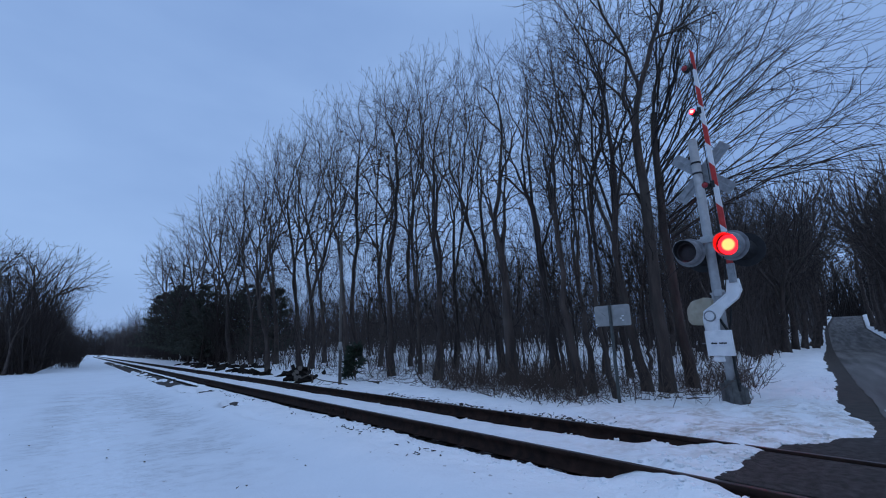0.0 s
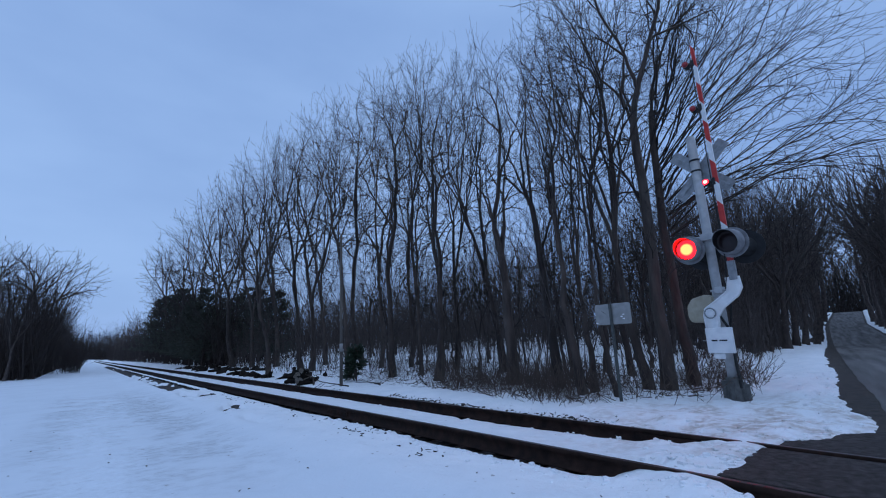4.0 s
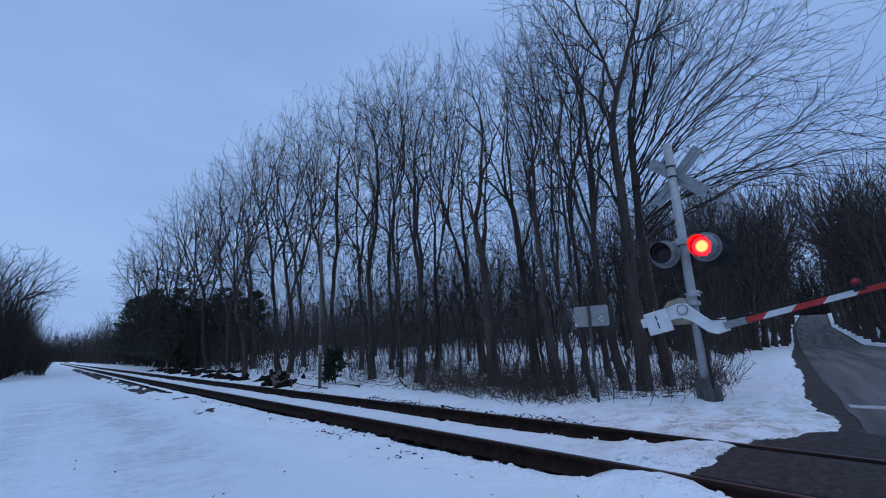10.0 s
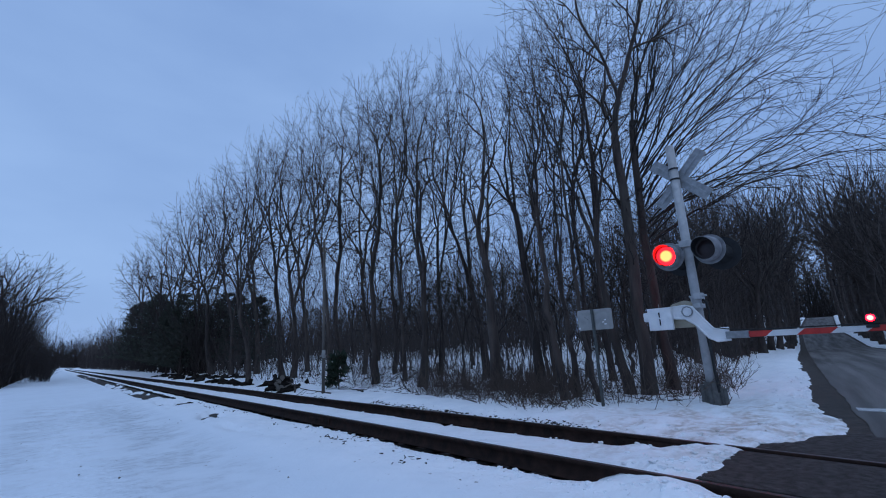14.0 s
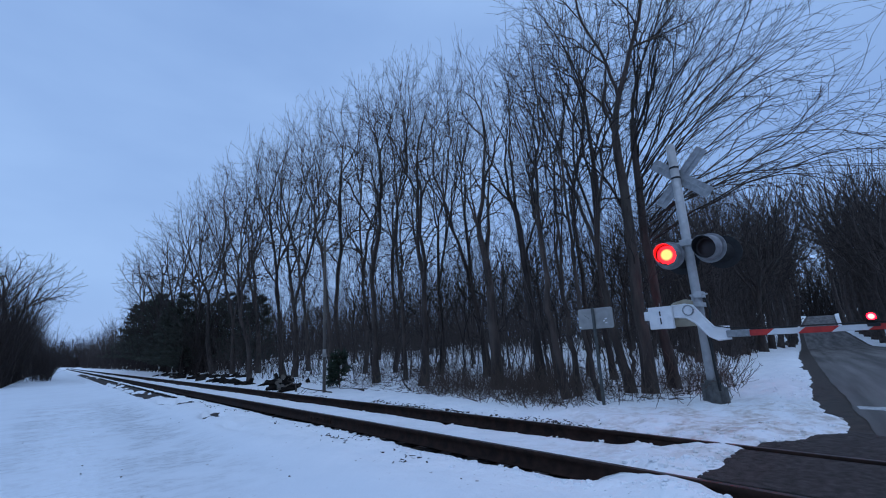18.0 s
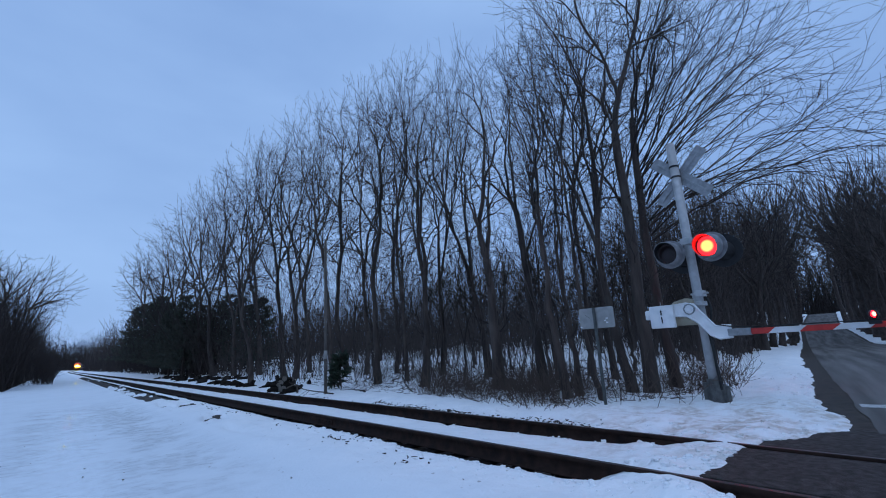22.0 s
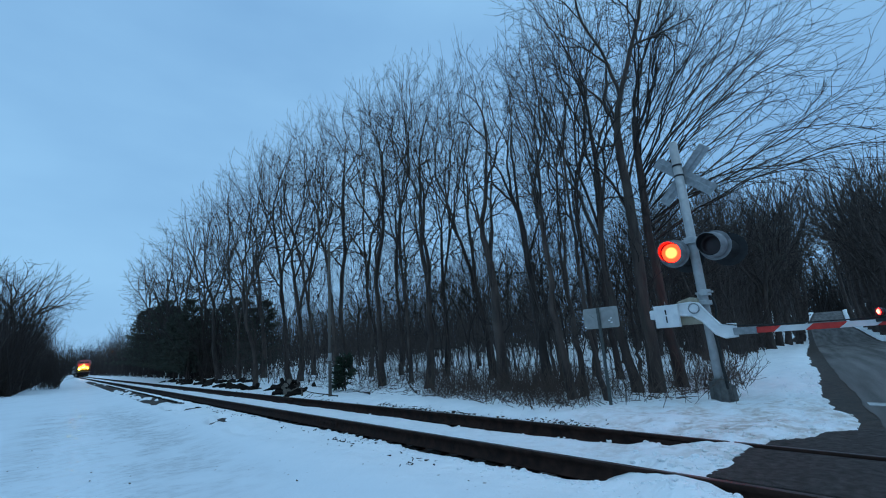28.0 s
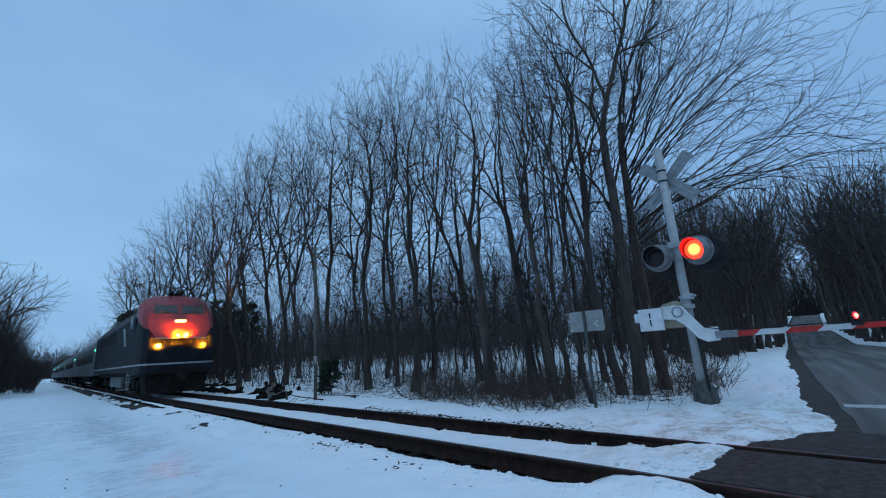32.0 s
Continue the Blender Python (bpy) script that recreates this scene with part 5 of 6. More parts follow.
spots = [(rs.uniform(9.5, 26), rs.uniform(5, 38)) for _ in range(900)]
thicket("scrub", "low brown scrub on the wood's snowy floor", airy([s for s in spots if s[1] > road_left(s[0]) + 3.0], 0.35), 12, 1.0, BRUSH, 0.008, 6, 0.6)
spots = [(19 + 16 * rs.uniform() ** 1.2, rs.uniform(5.5, 48)) for _ in range(2800)]
thicket("young_growth", "grey young growth in the wood", airy([s for s in spots if s[1] > road_left(s[0]) + 2.6], 0.6), 23, 8.2, GREYSTEM, 0.013, 8, 0.24)
spots = [(25 + rs.exponential(18), rs.uniform(6, 110)) for _ in range(3000)]
thicket("understorey", "dense grey understorey stems of the wood", airy([s for s in spots if s[1] > road_left(s[0]) + 3.0], 0.9), 3, 8.5, GREYSTEM, 0.040, 5, 0.16)
spots = []
for _ in range(2300):
    y = 44 + 260 * rs.uniform(0, 1) ** 1.9
    spots.append((float(track_x(y)) + 4.4 + rs.exponential(4.5), y))
thicket("trackside_brush", "dark brush along the track", spots, 4, 9.5, TWIG, 0.035, 6, 0.3)
spots = []
for _ in range(2100):
    y = 50 + 260 * rs.uniform(0, 1) ** 1.7
    spots.append((float(track_x(y)) - 7.7 - rs.exponential(2.6), y))
thicket("bank_brush", "dark brown scrub on the bank across the track", spots, 14, 10.5, TWIG, 0.04, 6, 0.13)
spots = []
for _ in range(620):
    y = 62 + 110 * rs.uniform(0, 1) ** 1.3
    spots.append((float(track_x(y)) - 4.9 - rs.exponential(1.7), y))
thicket("bank_scrub", "brown twiggy scrub at the foot of the bank", spots, 15, 7.2, TWIG, 0.024, 9, 0.34)
spots = [(rs.uniform(-60, 70), rs.uniform(480, 600)) for _ in range(1300)]
thicket("closing_wood", "dark wood that closes the line beyond the bend", spots, 17, 27.0, TWIG, 0.34, 6, 0.14)
spots = []
for _ in range(1400):
    x = 22 + 150 * rs.uniform(0, 1) ** 1.5
    spots.append((x, float(road_left(x)) + (2.6 + rs.exponential(7) if rs.uniform() < 0.4 else -ROAD_WIDE - 2.4 - rs.exponential(6))))
thicket("roadside_brush", "dark brush along the road", [s for s in spots if s[1] > 0 or s[0] > 40], 6, 6.0, GREYSTEM, 0.024, 8, 0.34, 1)
spots = [(rs.uniform(150, 240), rs.uniform(6, 60)) for _ in range(900)]
thicket("far_wood", "dark wood that closes the road beyond the rise", spots, 16, 24.0, TWIG, 0.20, 7, 0.16)


# ---------------------------------------------------------------- conifers
def conifer_meshes(seed, height, wide, tufts=34):
    rs = np.random.RandomState(seed)
    trunk = run(rs, np.array([[0.0, 0, -0.2]]), np.array([[0, 0, 1.0]]), np.array([height]), np.array([0.02 * height]), np.array([0.01]), 8, 0.05, 0.02, np.zeros(3))
    n = int(height * 24)
    f = np.sort(rs.uniform(0.08, 0.98, n))
    a = rs.uniform(0, 2 * np.pi, n)
    start = np.column_stack([np.zeros((n, 2)), f * height])
    way = np.column_stack([np.cos(a), np.sin(a), rs.uniform(0.0, 0.35, n)])
    ln = wide * (1 - f) ** 0.75 * rs.uniform(0.6, 1.15, n) + 0.25
    arms = run(rs, start, way, ln, np.full(n, 0.02), np.full(n, 0.006), 5, 0.02, 0.05, np.zeros(3))
    # needle sprays: narrow blades round each bough
    rows = np.repeat(np.arange(n), tufts)
    s = rs.uniform(0.2, 1.0, len(rows)) * 4
    i = np.minimum(s.astype(int), 3)
    w = (s - i)[:, None]
    p = arms[0][rows, i] * (1 - w) + arms[0][rows, i + 1] * w
    d = arms[0][rows, i + 1] - arms[0][rows, i]
    d /= np.linalg.norm(d, axis=-1, keepdims=True)
    d = d * 0.7 + rs.normal(0, 0.5, (len(rows), 3))
    d /= np.linalg.norm(d, axis=-1, keepdims=True)
    c = np.cross(d, rs.normal(0, 1, (len(rows), 3)))
    c /= np.linalg.norm(c, axis=-1, keepdims=True)
    L, W = rs.uniform(0.14, 0.36, (len(rows), 1)), rs.uniform(0.04, 0.09, (len(rows), 1))
    verts = np.stack([p - c * W * 0.5, p + c * W * 0.5, p + d * L + c * W * 0.25, p + d * L - c * W * 0.25], 1).reshape(-1, 3)
    quads = np.arange(len(verts)).reshape(-1, 4)
    return mesh_np("trunk", *join([tubes(*trunk, 7), tubes(*arms, 3)]), BARK), mesh_np("crown", verts, quads, NEEDLE, smooth=False)


PINES = [conifer_meshes(3, 8.0, 3.4, 32), conifer_meshes(6, 6.6, 2.8, 32)]
BUSH = conifer_meshes(9, 1.5, 0.36, 22)
BUSH[1].materials[0] = mat("green_pine_needles", (0.012, 0.022, 0.012), (0.024, 0.040, 0.021), 3, 0.7, bump=0.1)
for x, y, k, size, turn in ((9.6, 50, 0, 1.0, 0), (11.5, 46, 1, 1.0, 50), (9.4, 56, 1, 1.05, 120), (12.5, 42, 1, 1.0, 200), (10.4, 63, 0, 0.95, 250), (14, 52, 0, 1.05, 70), (13.5, 60, 0, 1.0, 300), (11.5, 70, 0, 1.0, 20), (12.0, 36, 1, 0.9, 10), (10.6, 53, 1, 0.9, 90), (9.9, 58, 0, 1.0, 33), (10.6, 74, 0, 1.35, 110), (11.8, 82, 0, 1.5, 210), (11.4, 94, 0, 1.5, 310), (12.0, 106, 0, 1.6, 15), (8.9, 47, 1, 0.8, 140)):
    plant("pine", PINES[k], pose(x, y, foot(x, y), 0, 0, turn) @ Matrix.Scale(size, 4), "dark green pine among bare trees", "pines")
plant("pine_sapling", BUSH, pose(8.3, 15.5, foot(8.3, 15.5)) @ Matrix.Scale(0.85, 4), "small green pine sapling by the pole", "pines")


# ---------------------------------------------------------------- litter on the snow
def litter(name, label, spots, seed, longest, material):
    """Fallen twigs and leaf scraps lying on the snow at the spots (x, y)."""
    rs = np.random.RandomState(seed)
    pts = np.array(spots)
    n = len(pts)
    start = np.column_stack([pts, snow_z(pts[:, 0], pts[:, 1]) + 0.006])
    way = np.column_stack([rs.normal(0, 1, (n, 2)), rs.uniform(0, 0.25, n)])
    paths = run(rs, start, way, longest * rs.uniform(0.15, 1.0, n) ** 2 + 0.02, rs.uniform(0.004, 0.014, n), rs.uniform(0.002, 0.006, n), 3, -0.05, 0.2, np.zeros(3))
    return tagged(new(name, mesh_np(name, *tubes(*paths, 4), material)), label, "litter", kind="stuff")


rs = np.random.RandomState(15)
spots = []
for _ in range(60):
    cx, cy = float(track_x(0)) + rs.uniform(0.85, 1.5), rs.uniform(3.0, 24)
    spots += [(cx + rs.normal(0, 0.10), cy + rs.normal(0, 0.35)) for _ in range(rs.randint(3, 22))]
for _ in range(16):
    cx, cy = float(track_x(0)) - rs.uniform(1.0, 1.5), rs.uniform(4.0, 16)
    spots += [(cx + rs.normal(0, 0.10), cy + rs.normal(0, 0.3)) for _ in range(rs.randint(3, 9))]
litter("track_litter", "dark leaf scraps and dead grass beside the rails", [s for s in spots if s[1] > 2.4], 1, 0.07, TWIG)
spots = [(6.7 + 9.3 * rs.uniform() ** 1.2, rs.uniform(3.6, 26)) for _ in range(3400)]
brush = [(10.6 + rs.normal(0, 0.9), 3.55 + rs.normal(0, 0.35)) for _ in range(130)]
brush += [(12.9 + rs.normal(0, 1.1), 4.55 + rs.normal(0, 0.5)) for _ in range(110)]
thicket("roadside_bush", "brown tangled bush beside the signal mast", [b for b in brush if b[1] > road_left(b[0]) + 1.55], 22, 1.0, BRUSH, 0.005, 7, 0.5, 1)
litter("twig_litter", "dark fallen twigs and leaves on the snow", [s for s in spots if s[1] > road_left(s[0]) + 2.2 and s[0] > max(6.9 + 0.13 * abs(s[1] - 5), 8.6 - 0.9 * (s[1] - 3.9))], 3, 0.5, BRUSH)
spots = [(rs.uniform(-3, 3.6), rs.uniform(1.5, 14)) for _ in range(30)]
litter("leaf_scraps", "tiny dark scraps scattered on the snow", spots, 2, 0.012, BRUSH)


# ---------------------------------------------------------------- fallen branches
def fallen(seed, length, girth):
    rs = np.random.RandomState(seed)
    main = run(rs, np.zeros((1, 3)), np.array([[1.0, 0.1, 0.12]]), np.array([length]), np.array([girth]), np.array([0.006]), 9, -0.02, 0.13, np.zeros(3))
    side = sprout(rs, *main, 5, 0.25, 0.95, (25, 55), 0.38, 0.55, 4, -0.01, 0.12, floor=0.005)
    fine = sprout(rs, *side, 3, 0.3, 1.0, (25, 50), 0.4, 0.6, 2, 0.0, 0.1, floor=0.004)
    p = [main, side, fine]
    for q, _ in p:
        q[..., 2] = np.maximum(q[..., 2], 0.01 + 0.02 * np.abs(np.sin(q[..., 0] * 7)))
    return mesh_np("fallen_branch", *join([tubes(*g, 6 if i == 0 else 4) for i, g in enumerate(p)]), BARK)


for k, (x, y, turn, length, girth) in enumerate(((6.75, 15.9, 40, 1.7, 0.035), (6.9, 13.4, 165, 1.5, 0.024), (7.6, 12.6, 80, 1.8, 0.03), (8.0, 10.6, 200, 1.3, 0.02), (7.5, 8.8, 20, 1.2, 0.018))):
    ob = new("fallen_branch", fallen(200 + k, length, girth))
    ob.matrix_basis = pose(x, y, foot(x, y) + 0.02, 0, 0, turn)
    tagged(ob, "dark fallen branch lying on the snow", "branch", "fallen branches")

# ---------------------------------------------------------------- train
def loft(bm, sections, closed=True):
    """Skin between outlines with the same number of points."""
    rings = [[bm.verts.new(p) for p in s] for s in sections]
    n = len(rings[0])
    for a, b in zip(rings, rings[1:]):
        for j in range(n):
            bm.faces.new((a[j], a[(j + 1) % n], b[(j + 1) % n], b[j]))
    if closed:
        bm.faces.new(rings[0][::-1]), bm.faces.new(rings[-1])
    bmesh.ops.recalc_face_normals(bm, faces=bm.faces[:])
    return bm


def wheelset(bm, y, axle=0.5):
    for s in (-1, 1):
        rod(bm, (s * 0.70, y, axle), (s * 0.83, y, axle), axle, sides=20)
    rod(bm, (-0.7, y, axle), (0.7, y, axle), 0.09, sides=10)


def bogie(parent, y0, spacing):
    bm = bmesh.new()
    for s in (-1, 1):
        box(bm, s * 1.0 - 0.10, s * 1.0 + 0.10, y0 - spacing / 2 - 0.7, y0 + spacing / 2 + 0.7, 0.42, 0.74, 0.04)
        box(bm, s * 1.08 - 0.09, s * 1.08 + 0.09, y0 - 0.4, y0 + 0.4, 0.30, 0.86, 0.03)
        for k in (-1, 1):
            box(bm, s * 1.10 - 0.08, s * 1.10 + 0.08, y0 + k * spacing / 2 - 0.22, y0 + k * spacing / 2 + 0.22, 0.34, 0.66, 0.03)
    box(bm, -1.0, 1.0, y0 - 0.35, y0 + 0.35, 0.55, 0.85, 0.04)
    frame_ob = part("bogie", bm, UNDER, parent)
    for k in (-1, 1):
        bm = bmesh.new()
        wheelset(bm, y0 + k * spacing / 2)
        part("wheelset", bm, UNDER, frame_ob)


HALF, TOP = 1.62, 4.95


def body_outline(y, half, top, bottom=1.15, shoulder=0.55):
    pts = [(-half, bottom), (-half, top - shoulder * 1.5), (-half * 0.93, top - shoulder * 0.7), (-half * 0.62, top - 0.08), (-half * 0.2, top), (half * 0.2, top), (half * 0.62, top - 0.08), (half * 0.93, top - shoulder * 0.7), (half, top - shoulder * 1.5), (half, bottom)]
    return [(a, y, b) for a, b in pts]


def low_roof(y):
    """The body behind the cab: upright sides, then a wide slant up to a narrow flat roof."""
    row = [(1.0, 1.15), (1.0, 3.72), (0.96, 3.86), (0.70, 4.42), (0.30, 4.55)]
    return [(-HALF * w, y, z) for w, z in row] + [(HALF * w, y, z) for w, z in row[::-1]]


loco = empty("locomotive", pose(4.925, 100, 0), "red nosed dark blue diesel passenger locomotive with lit headlamps", "locomotive")
# local: front faces -y at y = 0
bm = bmesh.new()
loft(bm, [low_roof(1.9), low_roof(20.6)])
part("body", bm, LOCO_BLUE, loco)


def nose_section(y, half, top, low, rake, grow=0.0, tuck=1.0):
    """One rib of the nose; above 2.6 m it leans back. tuck: how far its lower corners come in."""
    half_pts = [(tuck, 0), (1, 0.30), (1, 0.5), (0.97, 0.66), (0.86, 0.82), (0.62, 0.96), (0.25, 1.0)]
    pts = []
    for sign, row in ((-1, half_pts), (1, half_pts[::-1])):
        for w, f in row:
            z = low + (top - low) * f
            pts.append((sign * w * (half + grow), y - grow + rake * max(0.0, z - 2.6) / 2.4, z + (grow if f > 0.6 else 0)))
    return pts


RIBS = [(0.0, HALF * 0.80, TOP - 0.62, 1.35), (0.28, HALF * 0.93, TOP - 0.34, 1.30), (0.8, HALF * 0.985, TOP - 0.12, 1.0), (2.32, HALF * 0.999, TOP - 0.003, 0.1)]
bm = bmesh.new()
loft(bm, [nose_section(y, w, top, 1.05, rake) for y, w, top, rake in RIBS])
part("nose", bm, LOCO_BLUE, loco, "dark blue nose", smooth=False)
bm = bmesh.new()
loft(bm, [nose_section(y, w, top, low, rake, 0.012, 0.80) for (y, w, top, rake), low in zip(RIBS[:3] + [(1.15, HALF * 0.99, TOP - 0.07, 0.85)], (2.62, 2.66, 2.92, 3.25))])
bmesh.ops.bevel(bm, geom=[e for e in bm.edges if e.calc_length() > 1.0], offset=0.04, segments=2, affect="EDGES")
part("nose_mask", bm, LOCO_RED, loco, "red upper nose")
# white piping under the red
bm = bmesh.new()
path = [nose_section(y, w, top, low, rake, 0.016, 0.80) for (y, w, top, rake), low in zip(RIBS[:3] + [(1.15, HALF * 0.99, TOP - 0.07, 0.85)], (2.62, 2.66, 2.92, 3.25))]
for side in (0, -1):
    for p, q in zip(path, path[1:]):
        rod(bm, p[side], q[side], 0.028, sides=8)
    back = path[-1] if side == 0 else path[-1][::-1]
    for p, q in zip(back[:6], back[1:6]):
        rod(bm, p, q, 0.024, sides=8)
rod(bm, path[0][0], path[0][-1], 0.028, sides=8)
part("piping", bm, LOCO_WHITE, loco, "white piping under the red nose")
bm = bmesh.new()
loft(bm, [[(a * k, y, z) for a, z in ((-1, 1.42), (-1, 1.50), (1, 1.50), (1, 1.42))] for y, k in ((-0.008, HALF * 0.806), (0.27, HALF * 0.938), (0.8, HALF * 0.992), (2.2, HALF * 1.004), (20.6, HALF * 1.004))])
part("sill_stripe", bm, LOCO_WHITE, loco, "dirty white sill stripe")
# slanting pale flash behind the nose on both sides
for s in (-1, 1):
    bm = bmesh.new()
    prism(bm, [(4.4, 2.5), (4.9, 2.5), (6.0, 3.5), (5.3, 3.5)], "x", s * HALF - 0.006, s * HALF + 0.006)
    part("flash", bm, LOCO_WHITE, loco)
    bm = bmesh.new()
    prism(bm, [(2.55, 3.3), (3.45, 3.3), (3.45, 3.95), (2.75, 3.95)], "x", s * (HALF - 0.005) - 0.01, s * (HALF - 0.005) + 0.01)
    part("cab_window", bm, GLASS, loco)
    bm = bmesh.new()
    for k in range(9):
        box(bm, s * HALF - 0.012, s * HALF + 0.012, 9.0 + 0.9 * k, 9.6 + 0.9 * k, 2.9, 3.6, 0.006)
    part("grille", bm, UNDER, loco)
# windscreen halves, set on the raked face
LEAN = -math.degrees(math.atan(1.35 / 2.4))
for s in (-1, 1):
    bm = bmesh.new()
    prism(bm, [(0.10 * s, -0.24), (1.10 * s, -0.24), (1.02 * s, 0.26), (0.10 * s, 0.26)], "y", -0.02, 0.02)
    pane = part("windscreen", bm, GLASS, loco, "dark windscreen pane")
    pane.matrix_basis = pose(0, 0.80, 4.05, LEAN)
bm = bmesh.new()
for s in (-1, 1):
    rod(bm, (s * 0.25, -0.03, -0.20), (s * 0.85, -0.03, -0.10), 0.012, sides=6)
wiper = part("wiper", bm, BLACK, loco)
wiper.matrix_basis = pose(0, 0.78, 4.05, LEAN)
bm = bmesh.new()
box(bm, -0.24, 0.24, 0.40, 0.60, 3.40, 3.53, 0.03)
part("number_board", bm, NUMBERBOARD, loco, "small lit number board")
bm = bmesh.new()


def lamp_barrel(name, x, z, y, radius, depth, material, parent, label):
    """A lamp that throws its light ahead: a black barrel whose lens burns behind an added comb of deep gilded cells."""
    turn = [k * math.pi / 12 for k in range(24)]
    bm = bmesh.new()
    rings = [[bm.verts.new((x + r * math.cos(a), y + d, z + r * math.sin(a))) for a in turn] for r, d in ((radius + 0.03, depth), (radius + 0.03, -0.05), (radius + 0.008, -0.05), (radius + 0.008, depth))]
    for p, q in zip(rings, rings[1:]):
        for k in range(24):
            bm.faces.new((p[k], p[(k + 1) % 24], q[(k + 1) % 24], q[k]))
    barrel = part(name + "_barrel", bm, BLACK, parent, "black lamp barrel")
    # the comb is no real lamp part; its deep cells only narrow the beam
    comb, lens = bmesh.new(), bmesh.new()
    cell = 0.021
    for i in range(-6, 7):
        for j in range(-6, 7):
            cx, cz = cell * 1.732 * (i + 0.5 * (j % 2)), cell * 1.5 * j
            if math.hypot(cx, cz) < radius - cell * 0.75:
                six = [(x + cx + cell * math.sin(k * math.pi / 3), z + cz + cell * math.cos(k * math.pi / 3)) for k in range(6)]
                front = [comb.verts.new((p, y + 0.004, q)) for p, q in six]
                back = [comb.verts.new((p, y + depth - 0.01, q)) for p, q in six]
                for k in range(6):
                    comb.faces.new((front[k], front[(k + 1) % 6], back[(k + 1) % 6], back[k]))
                lens.faces.new([lens.verts.new((p, y + depth - 0.012, q)) for p, q in six])
    bmesh.ops.recalc_face_normals(lens, faces=lens.faces[:])
    part("reflector", comb, GOLD, barrel, "gilded comb cells added to narrow the beam")
    part(name, lens, material, barrel, label)


for s in (-1, 1):
    lamp_barrel("headlamp", s * 0.15, 2.73, -0.175, 0.11, 0.17, HEADLAMP, loco, "lit amber headlamp")
    lamp_barrel("ditch_lamp", s * 0.93, 2.28, -0.175, 0.095, 0.17, DITCH, loco, "lit amber ditch lamp")
# pilot, anticlimber, coupler, steps
bm = bmesh.new()
loft(bm, [[(-1.18, 0.18, 0.14), (-1.30, 0.28, 1.06), (1.30, 0.28, 1.06), (1.18, 0.18, 0.14)], [(-1.30, 0.75, 0.14), (-1.42, 0.75, 1.06), (1.42, 0.75, 1.06), (1.30, 0.75, 0.14)]])
part("pilot", bm, UNDER, loco, "dark steel pilot plate")
bm = bmesh.new()
box(bm, -1.15, 1.15, -0.10, 0.2, 1.00, 1.14, 0.02)
box(bm, -0.16, 0.16, -0.55, 0.2, 0.72, 0.98, 0.04)
box(bm, -0.20, 0.20, -0.62, -0.42, 0.64, 1.02, 0.05)
for s in (-1, 1):
    rod(bm, (s * 0.35, -0.05, 1.0), (s * 0.45, -0.16, 0.5), 0.03, sides=8)
    rod(bm, (s * 0.55, -0.05, 1.0), (s * 0.62, -0.14, 0.45), 0.03, sides=8)
part("coupler", bm, UNDER, loco)
bm = bmesh.new()
for s in (-1, 1):
    for z in (0.35, 0.68, 1.0):
        box(bm, s * 1.5 - 0.08, s * 1.5 + 0.06, 2.9, 3.5, z, z + 0.04)
    for y in (2.85, 3.55):
        rod(bm, (s * 1.54, y, 0.3), (s * 1.54, y, 2.3), 0.02, sides=8)
part("cab_steps", bm, GALV, loco)
bm = bmesh.new()
box(bm, -1.25, 1.25, 8.2, 13.2, 0.30, 1.14, 0.12)
part("fuel_tank", bm, STAINLESS, loco, "pale grey fuel tank")
bm = bmesh.new()
box(bm, -1.3, 1.3, 0.8, 20.2, 0.92, 1.16)
part("underframe", bm, UNDER, loco)
for k in range(3):
    bm = bmesh.new()
    rod(bm, (0, 14.2 + 2.0 * k, 4.45), (0, 14.2 + 2.0 * k, 4.64), 0.62, sides=24)
    part("roof_fan", bm, UNDER, loco)
bm = bmesh.new()
box(bm, -0.55, 0.55, 7.5, 12.5, 4.46, 4.64, 0.03)
part("roof_hatch", bm, UNDER, loco)
bm = bmesh.new()
box(bm, -0.3, 0.3, 2.05, 2.15, TOP - 0.05, TOP + 0.09)
for k in (-0.25, 0, 0.25):
    rod(bm, (k, 2.1, TOP + 0.06), (k, 1.6, TOP + 0.09), 0.03, 0.07, sides=10)
part("horn", bm, UNDER, loco, "row of air horns")
for y in (4.2, 16.8):
    bogie(loco, y, 2.7)


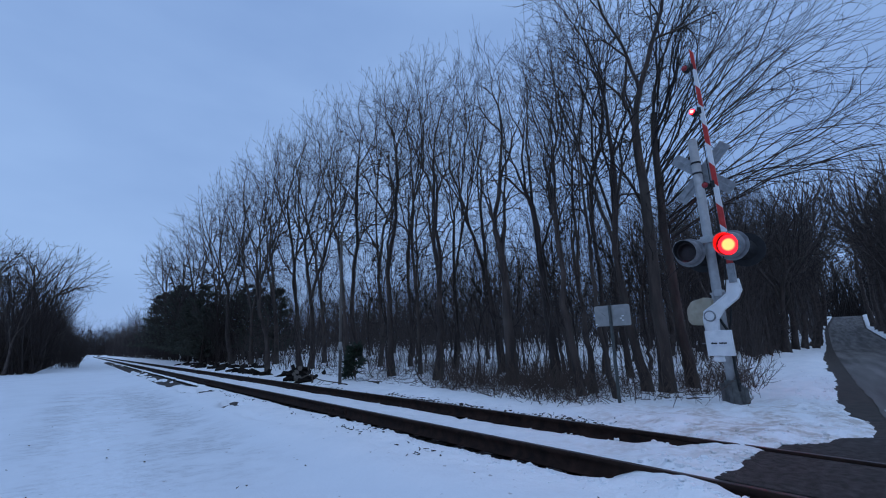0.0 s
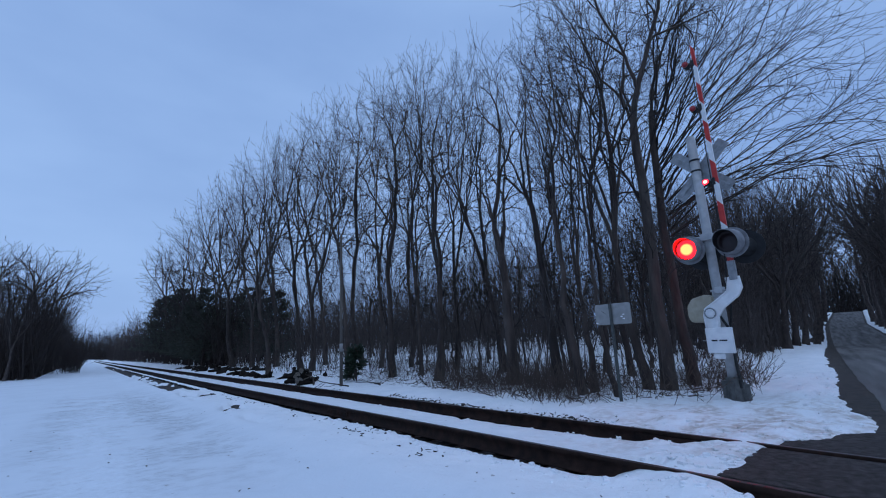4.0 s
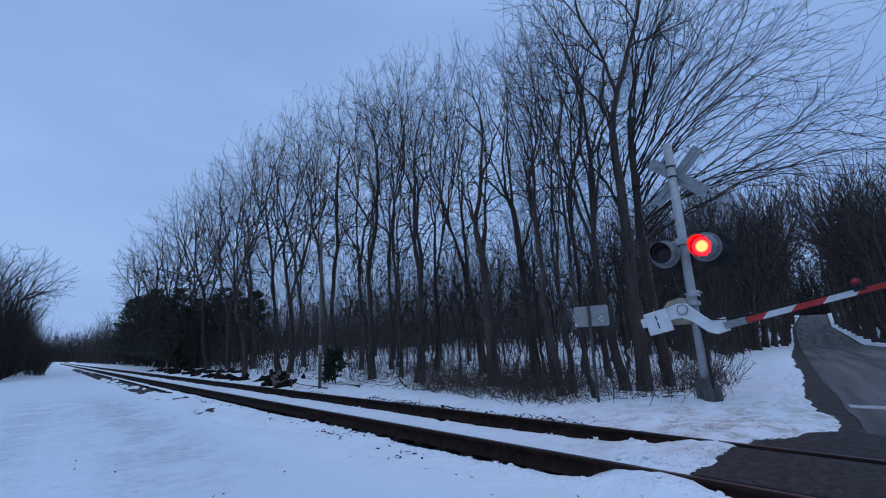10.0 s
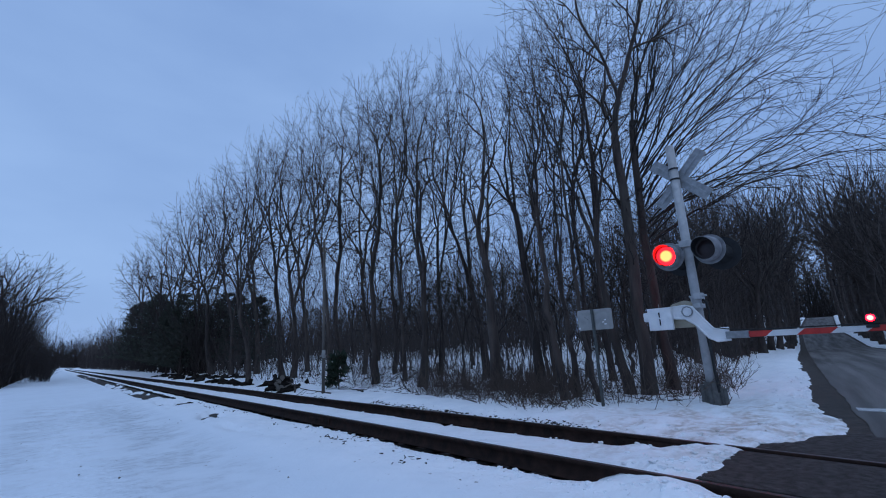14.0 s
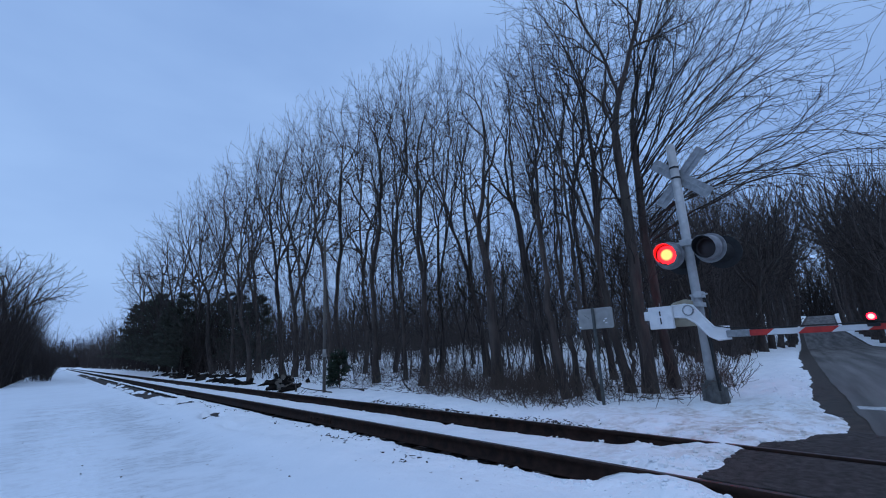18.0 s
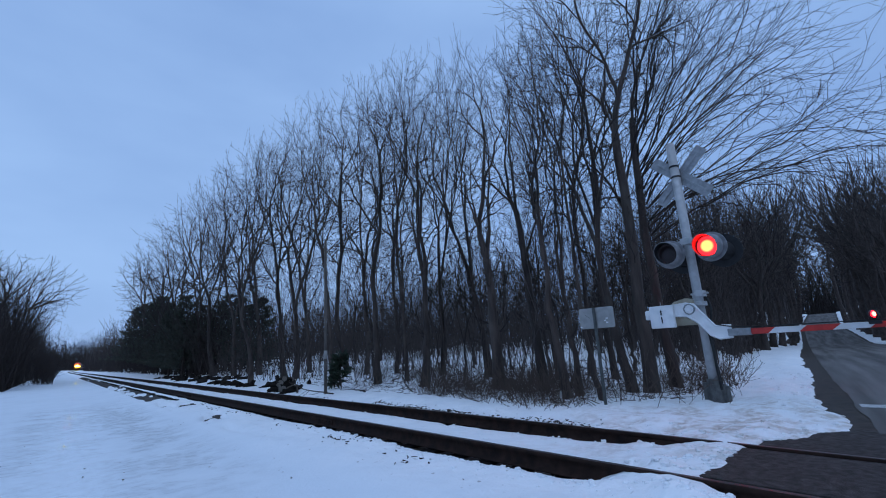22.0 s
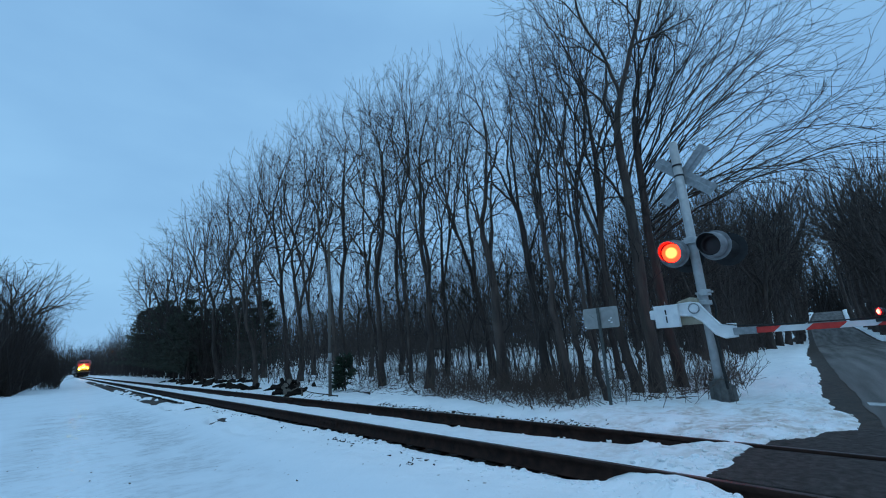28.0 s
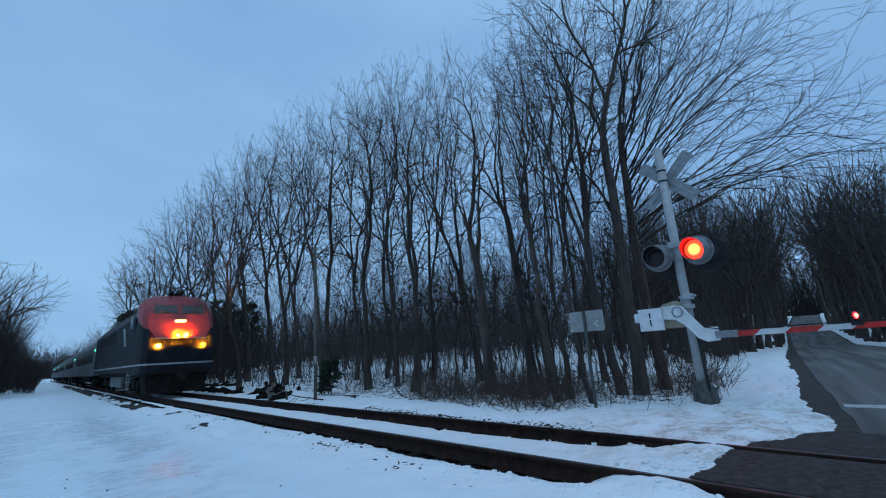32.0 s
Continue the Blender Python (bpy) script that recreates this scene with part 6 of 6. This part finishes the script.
def coach():
    """A single-level passenger car, front end at y = 0."""
    car = empty("passenger_car", pose(4.925, 150, 0), "grey stainless passenger car with a dark window band", "railway car", "cars of the train")
    bm = bmesh.new()
    loft(bm, [body_outline(0.25, 1.53, 4.1, 1.05, 0.45), body_outline(25.7, 1.53, 4.1, 1.05, 0.45)])
    part("body", bm, STAINLESS, car)
    for s in (-1, 1):
        bm = bmesh.new()
        box(bm, s * 1.53 - 0.008, s * 1.53 + 0.008, 2.4, 23.6, 2.15, 2.95)
        band = part("window_band", bm, BLACK, car, "dark window band")
        for k in range(11):
            bm = bmesh.new()
            box(bm, s * 1.543 - 0.006, s * 1.543 + 0.006, 3.0 + 1.88 * k, 4.3 + 1.88 * k, 2.25, 2.85, 0.004)
            part("window", bm, GLASS, band)
        bm = bmesh.new()
        for k in range(9):
            rod(bm, (s * 1.535, 0.3, 1.15 + 0.1 * k), (s * 1.535, 25.6, 1.15 + 0.1 * k), 0.018, sides=6)
        part("fluting", bm, STAINLESS, car)
        bm = bmesh.new()
        box(bm, s * 1.545 - 0.015, s * 1.545 + 0.015, 0.9, 1.75, 1.1, 3.1, 0.01)
        part("vestibule_door", bm, STAINLESS, car)
        bm = bmesh.new()
        box(bm, s * 1.57 - 0.03, s * 1.57 + 0.03, 0.45, 0.60, 3.05, 3.15, 0.01)
        part("marker_lamp", bm, GREENLAMP, car, "small green marker lamp")
    bm = bmesh.new()
    box(bm, -0.6, 0.6, -0.1, 0.3, 1.0, 3.4, 0.05)
    part("gangway", bm, UNDER, car)
    bm = bmesh.new()
    box(bm, -1.2, 1.2, 8.0, 18.0, 0.45, 1.06, 0.06)
    part("underfloor_gear", bm, UNDER, car)
    for y in (4.0, 22.0):
        bogie(car, y, 2.6)
    return car


cars = [coach()]
for k in range(4):
    cars.append(copy_thing(cars[0], pose(4.925, 180 + 26 * k, 0)))

# ---------------------------------------------------------------- what moves
TRAIN_SPEED = 35.5
TRAIN_END = 23.9      # where the locomotive's front stands at 32 s


def on_track(y):
    slope = 0.0004 * max(0.0, y - 200)
    return pose(float(track_x(y)), y, 0, 0, 0, -math.degrees(math.atan(slope)))


GATE_ANGLE = [(0, 90.4), (3.5, 90.4), (4.1, 89.2), (4.7, 82.3), (5.4, 71.9), (6, 62.9), (7, 47.0), (8, 34.1), (9, 22.8), (10, 12.2), (11, 5.8), (12, 1.6), (13, 0.1), (16, 0.0), (32, 0.0)]
FLASH0, FLASH = 5.75, 0.556     # a change at FLASH0, then one every FLASH seconds


def flasher(lens, rest, phase, lag=0.0, linger=0.0):
    """The lens turns about its upright axis: lit face out, then dark face out."""
    rows, angle = [], 0.0 if phase else 180.0
    n = math.ceil((0 - FLASH0) / FLASH)
    lit = (n % 2 == 0) == bool(phase)
    angle = 0.0 if lit else 180.0
    rows.append((0.0, rest @ Matrix.Rotation(radians(angle), 4, "X")))
    while FLASH0 + FLASH * n + lag < 31.9:
        t = FLASH0 + FLASH * n + lag
        if angle % 360 == 0:
            t += linger      # the lamp dies away more slowly than it lights
        if t > 0.05:
            for k in range(4):
                rows.append((t + k / 30, rest @ Matrix.Rotation(radians(angle + 60 * k), 4, "X")))
            angle += 180
        n += 1
    rows.append((32.05, rest @ Matrix.Rotation(radians(angle), 4, "X")))
    walk(lens, rows)


def motions():
    times = [0.5 * k for k in range(65)]
    walk(loco, [(t, on_track(TRAIN_END + TRAIN_SPEED * (32 - t))) for t in times])
    for k, car in enumerate(cars):
        walk(car, [(t, on_track(TRAIN_END + 21.6 + 26.2 * k + TRAIN_SPEED * (32 - t))) for t in times])
    dark, lit = lens_small[2].matrix_basis @ Matrix.Rotation(radians(180), 4, "X"), lens_small[2].matrix_basis.copy()
    walk(lens_small[2], [(0, dark), (4.2, dark)] + [(4.2 + k / 30, lit @ Matrix.Rotation(radians(180 - 60 * k), 4, "X")) for k in (1, 2, 3)] + [(32, lit)])
    walk(gate, [(t, Matrix.Translation(PIVOT) @ Matrix.Rotation(radians(-a), 4, "X")) for t, a in GATE_ANGLE])
    flasher(lens_big[0], lens_big[0].matrix_basis.copy(), 0, -0.09)
    flasher(lens_big[1], lens_big[1].matrix_basis.copy(), 1, -0.09)
    flasher(lens_back[0], lens_back[0].matrix_basis.copy(), 0, -0.09)
    flasher(lens_back[1], lens_back[1].matrix_basis.copy(), 1, -0.09)
    flasher(lens_small[0], lens_small[0].matrix_basis.copy(), 0, -0.07, 0.17)
    flasher(lens_small[1], lens_small[1].matrix_basis.copy(), 1, -0.07, 0.17)


motions()
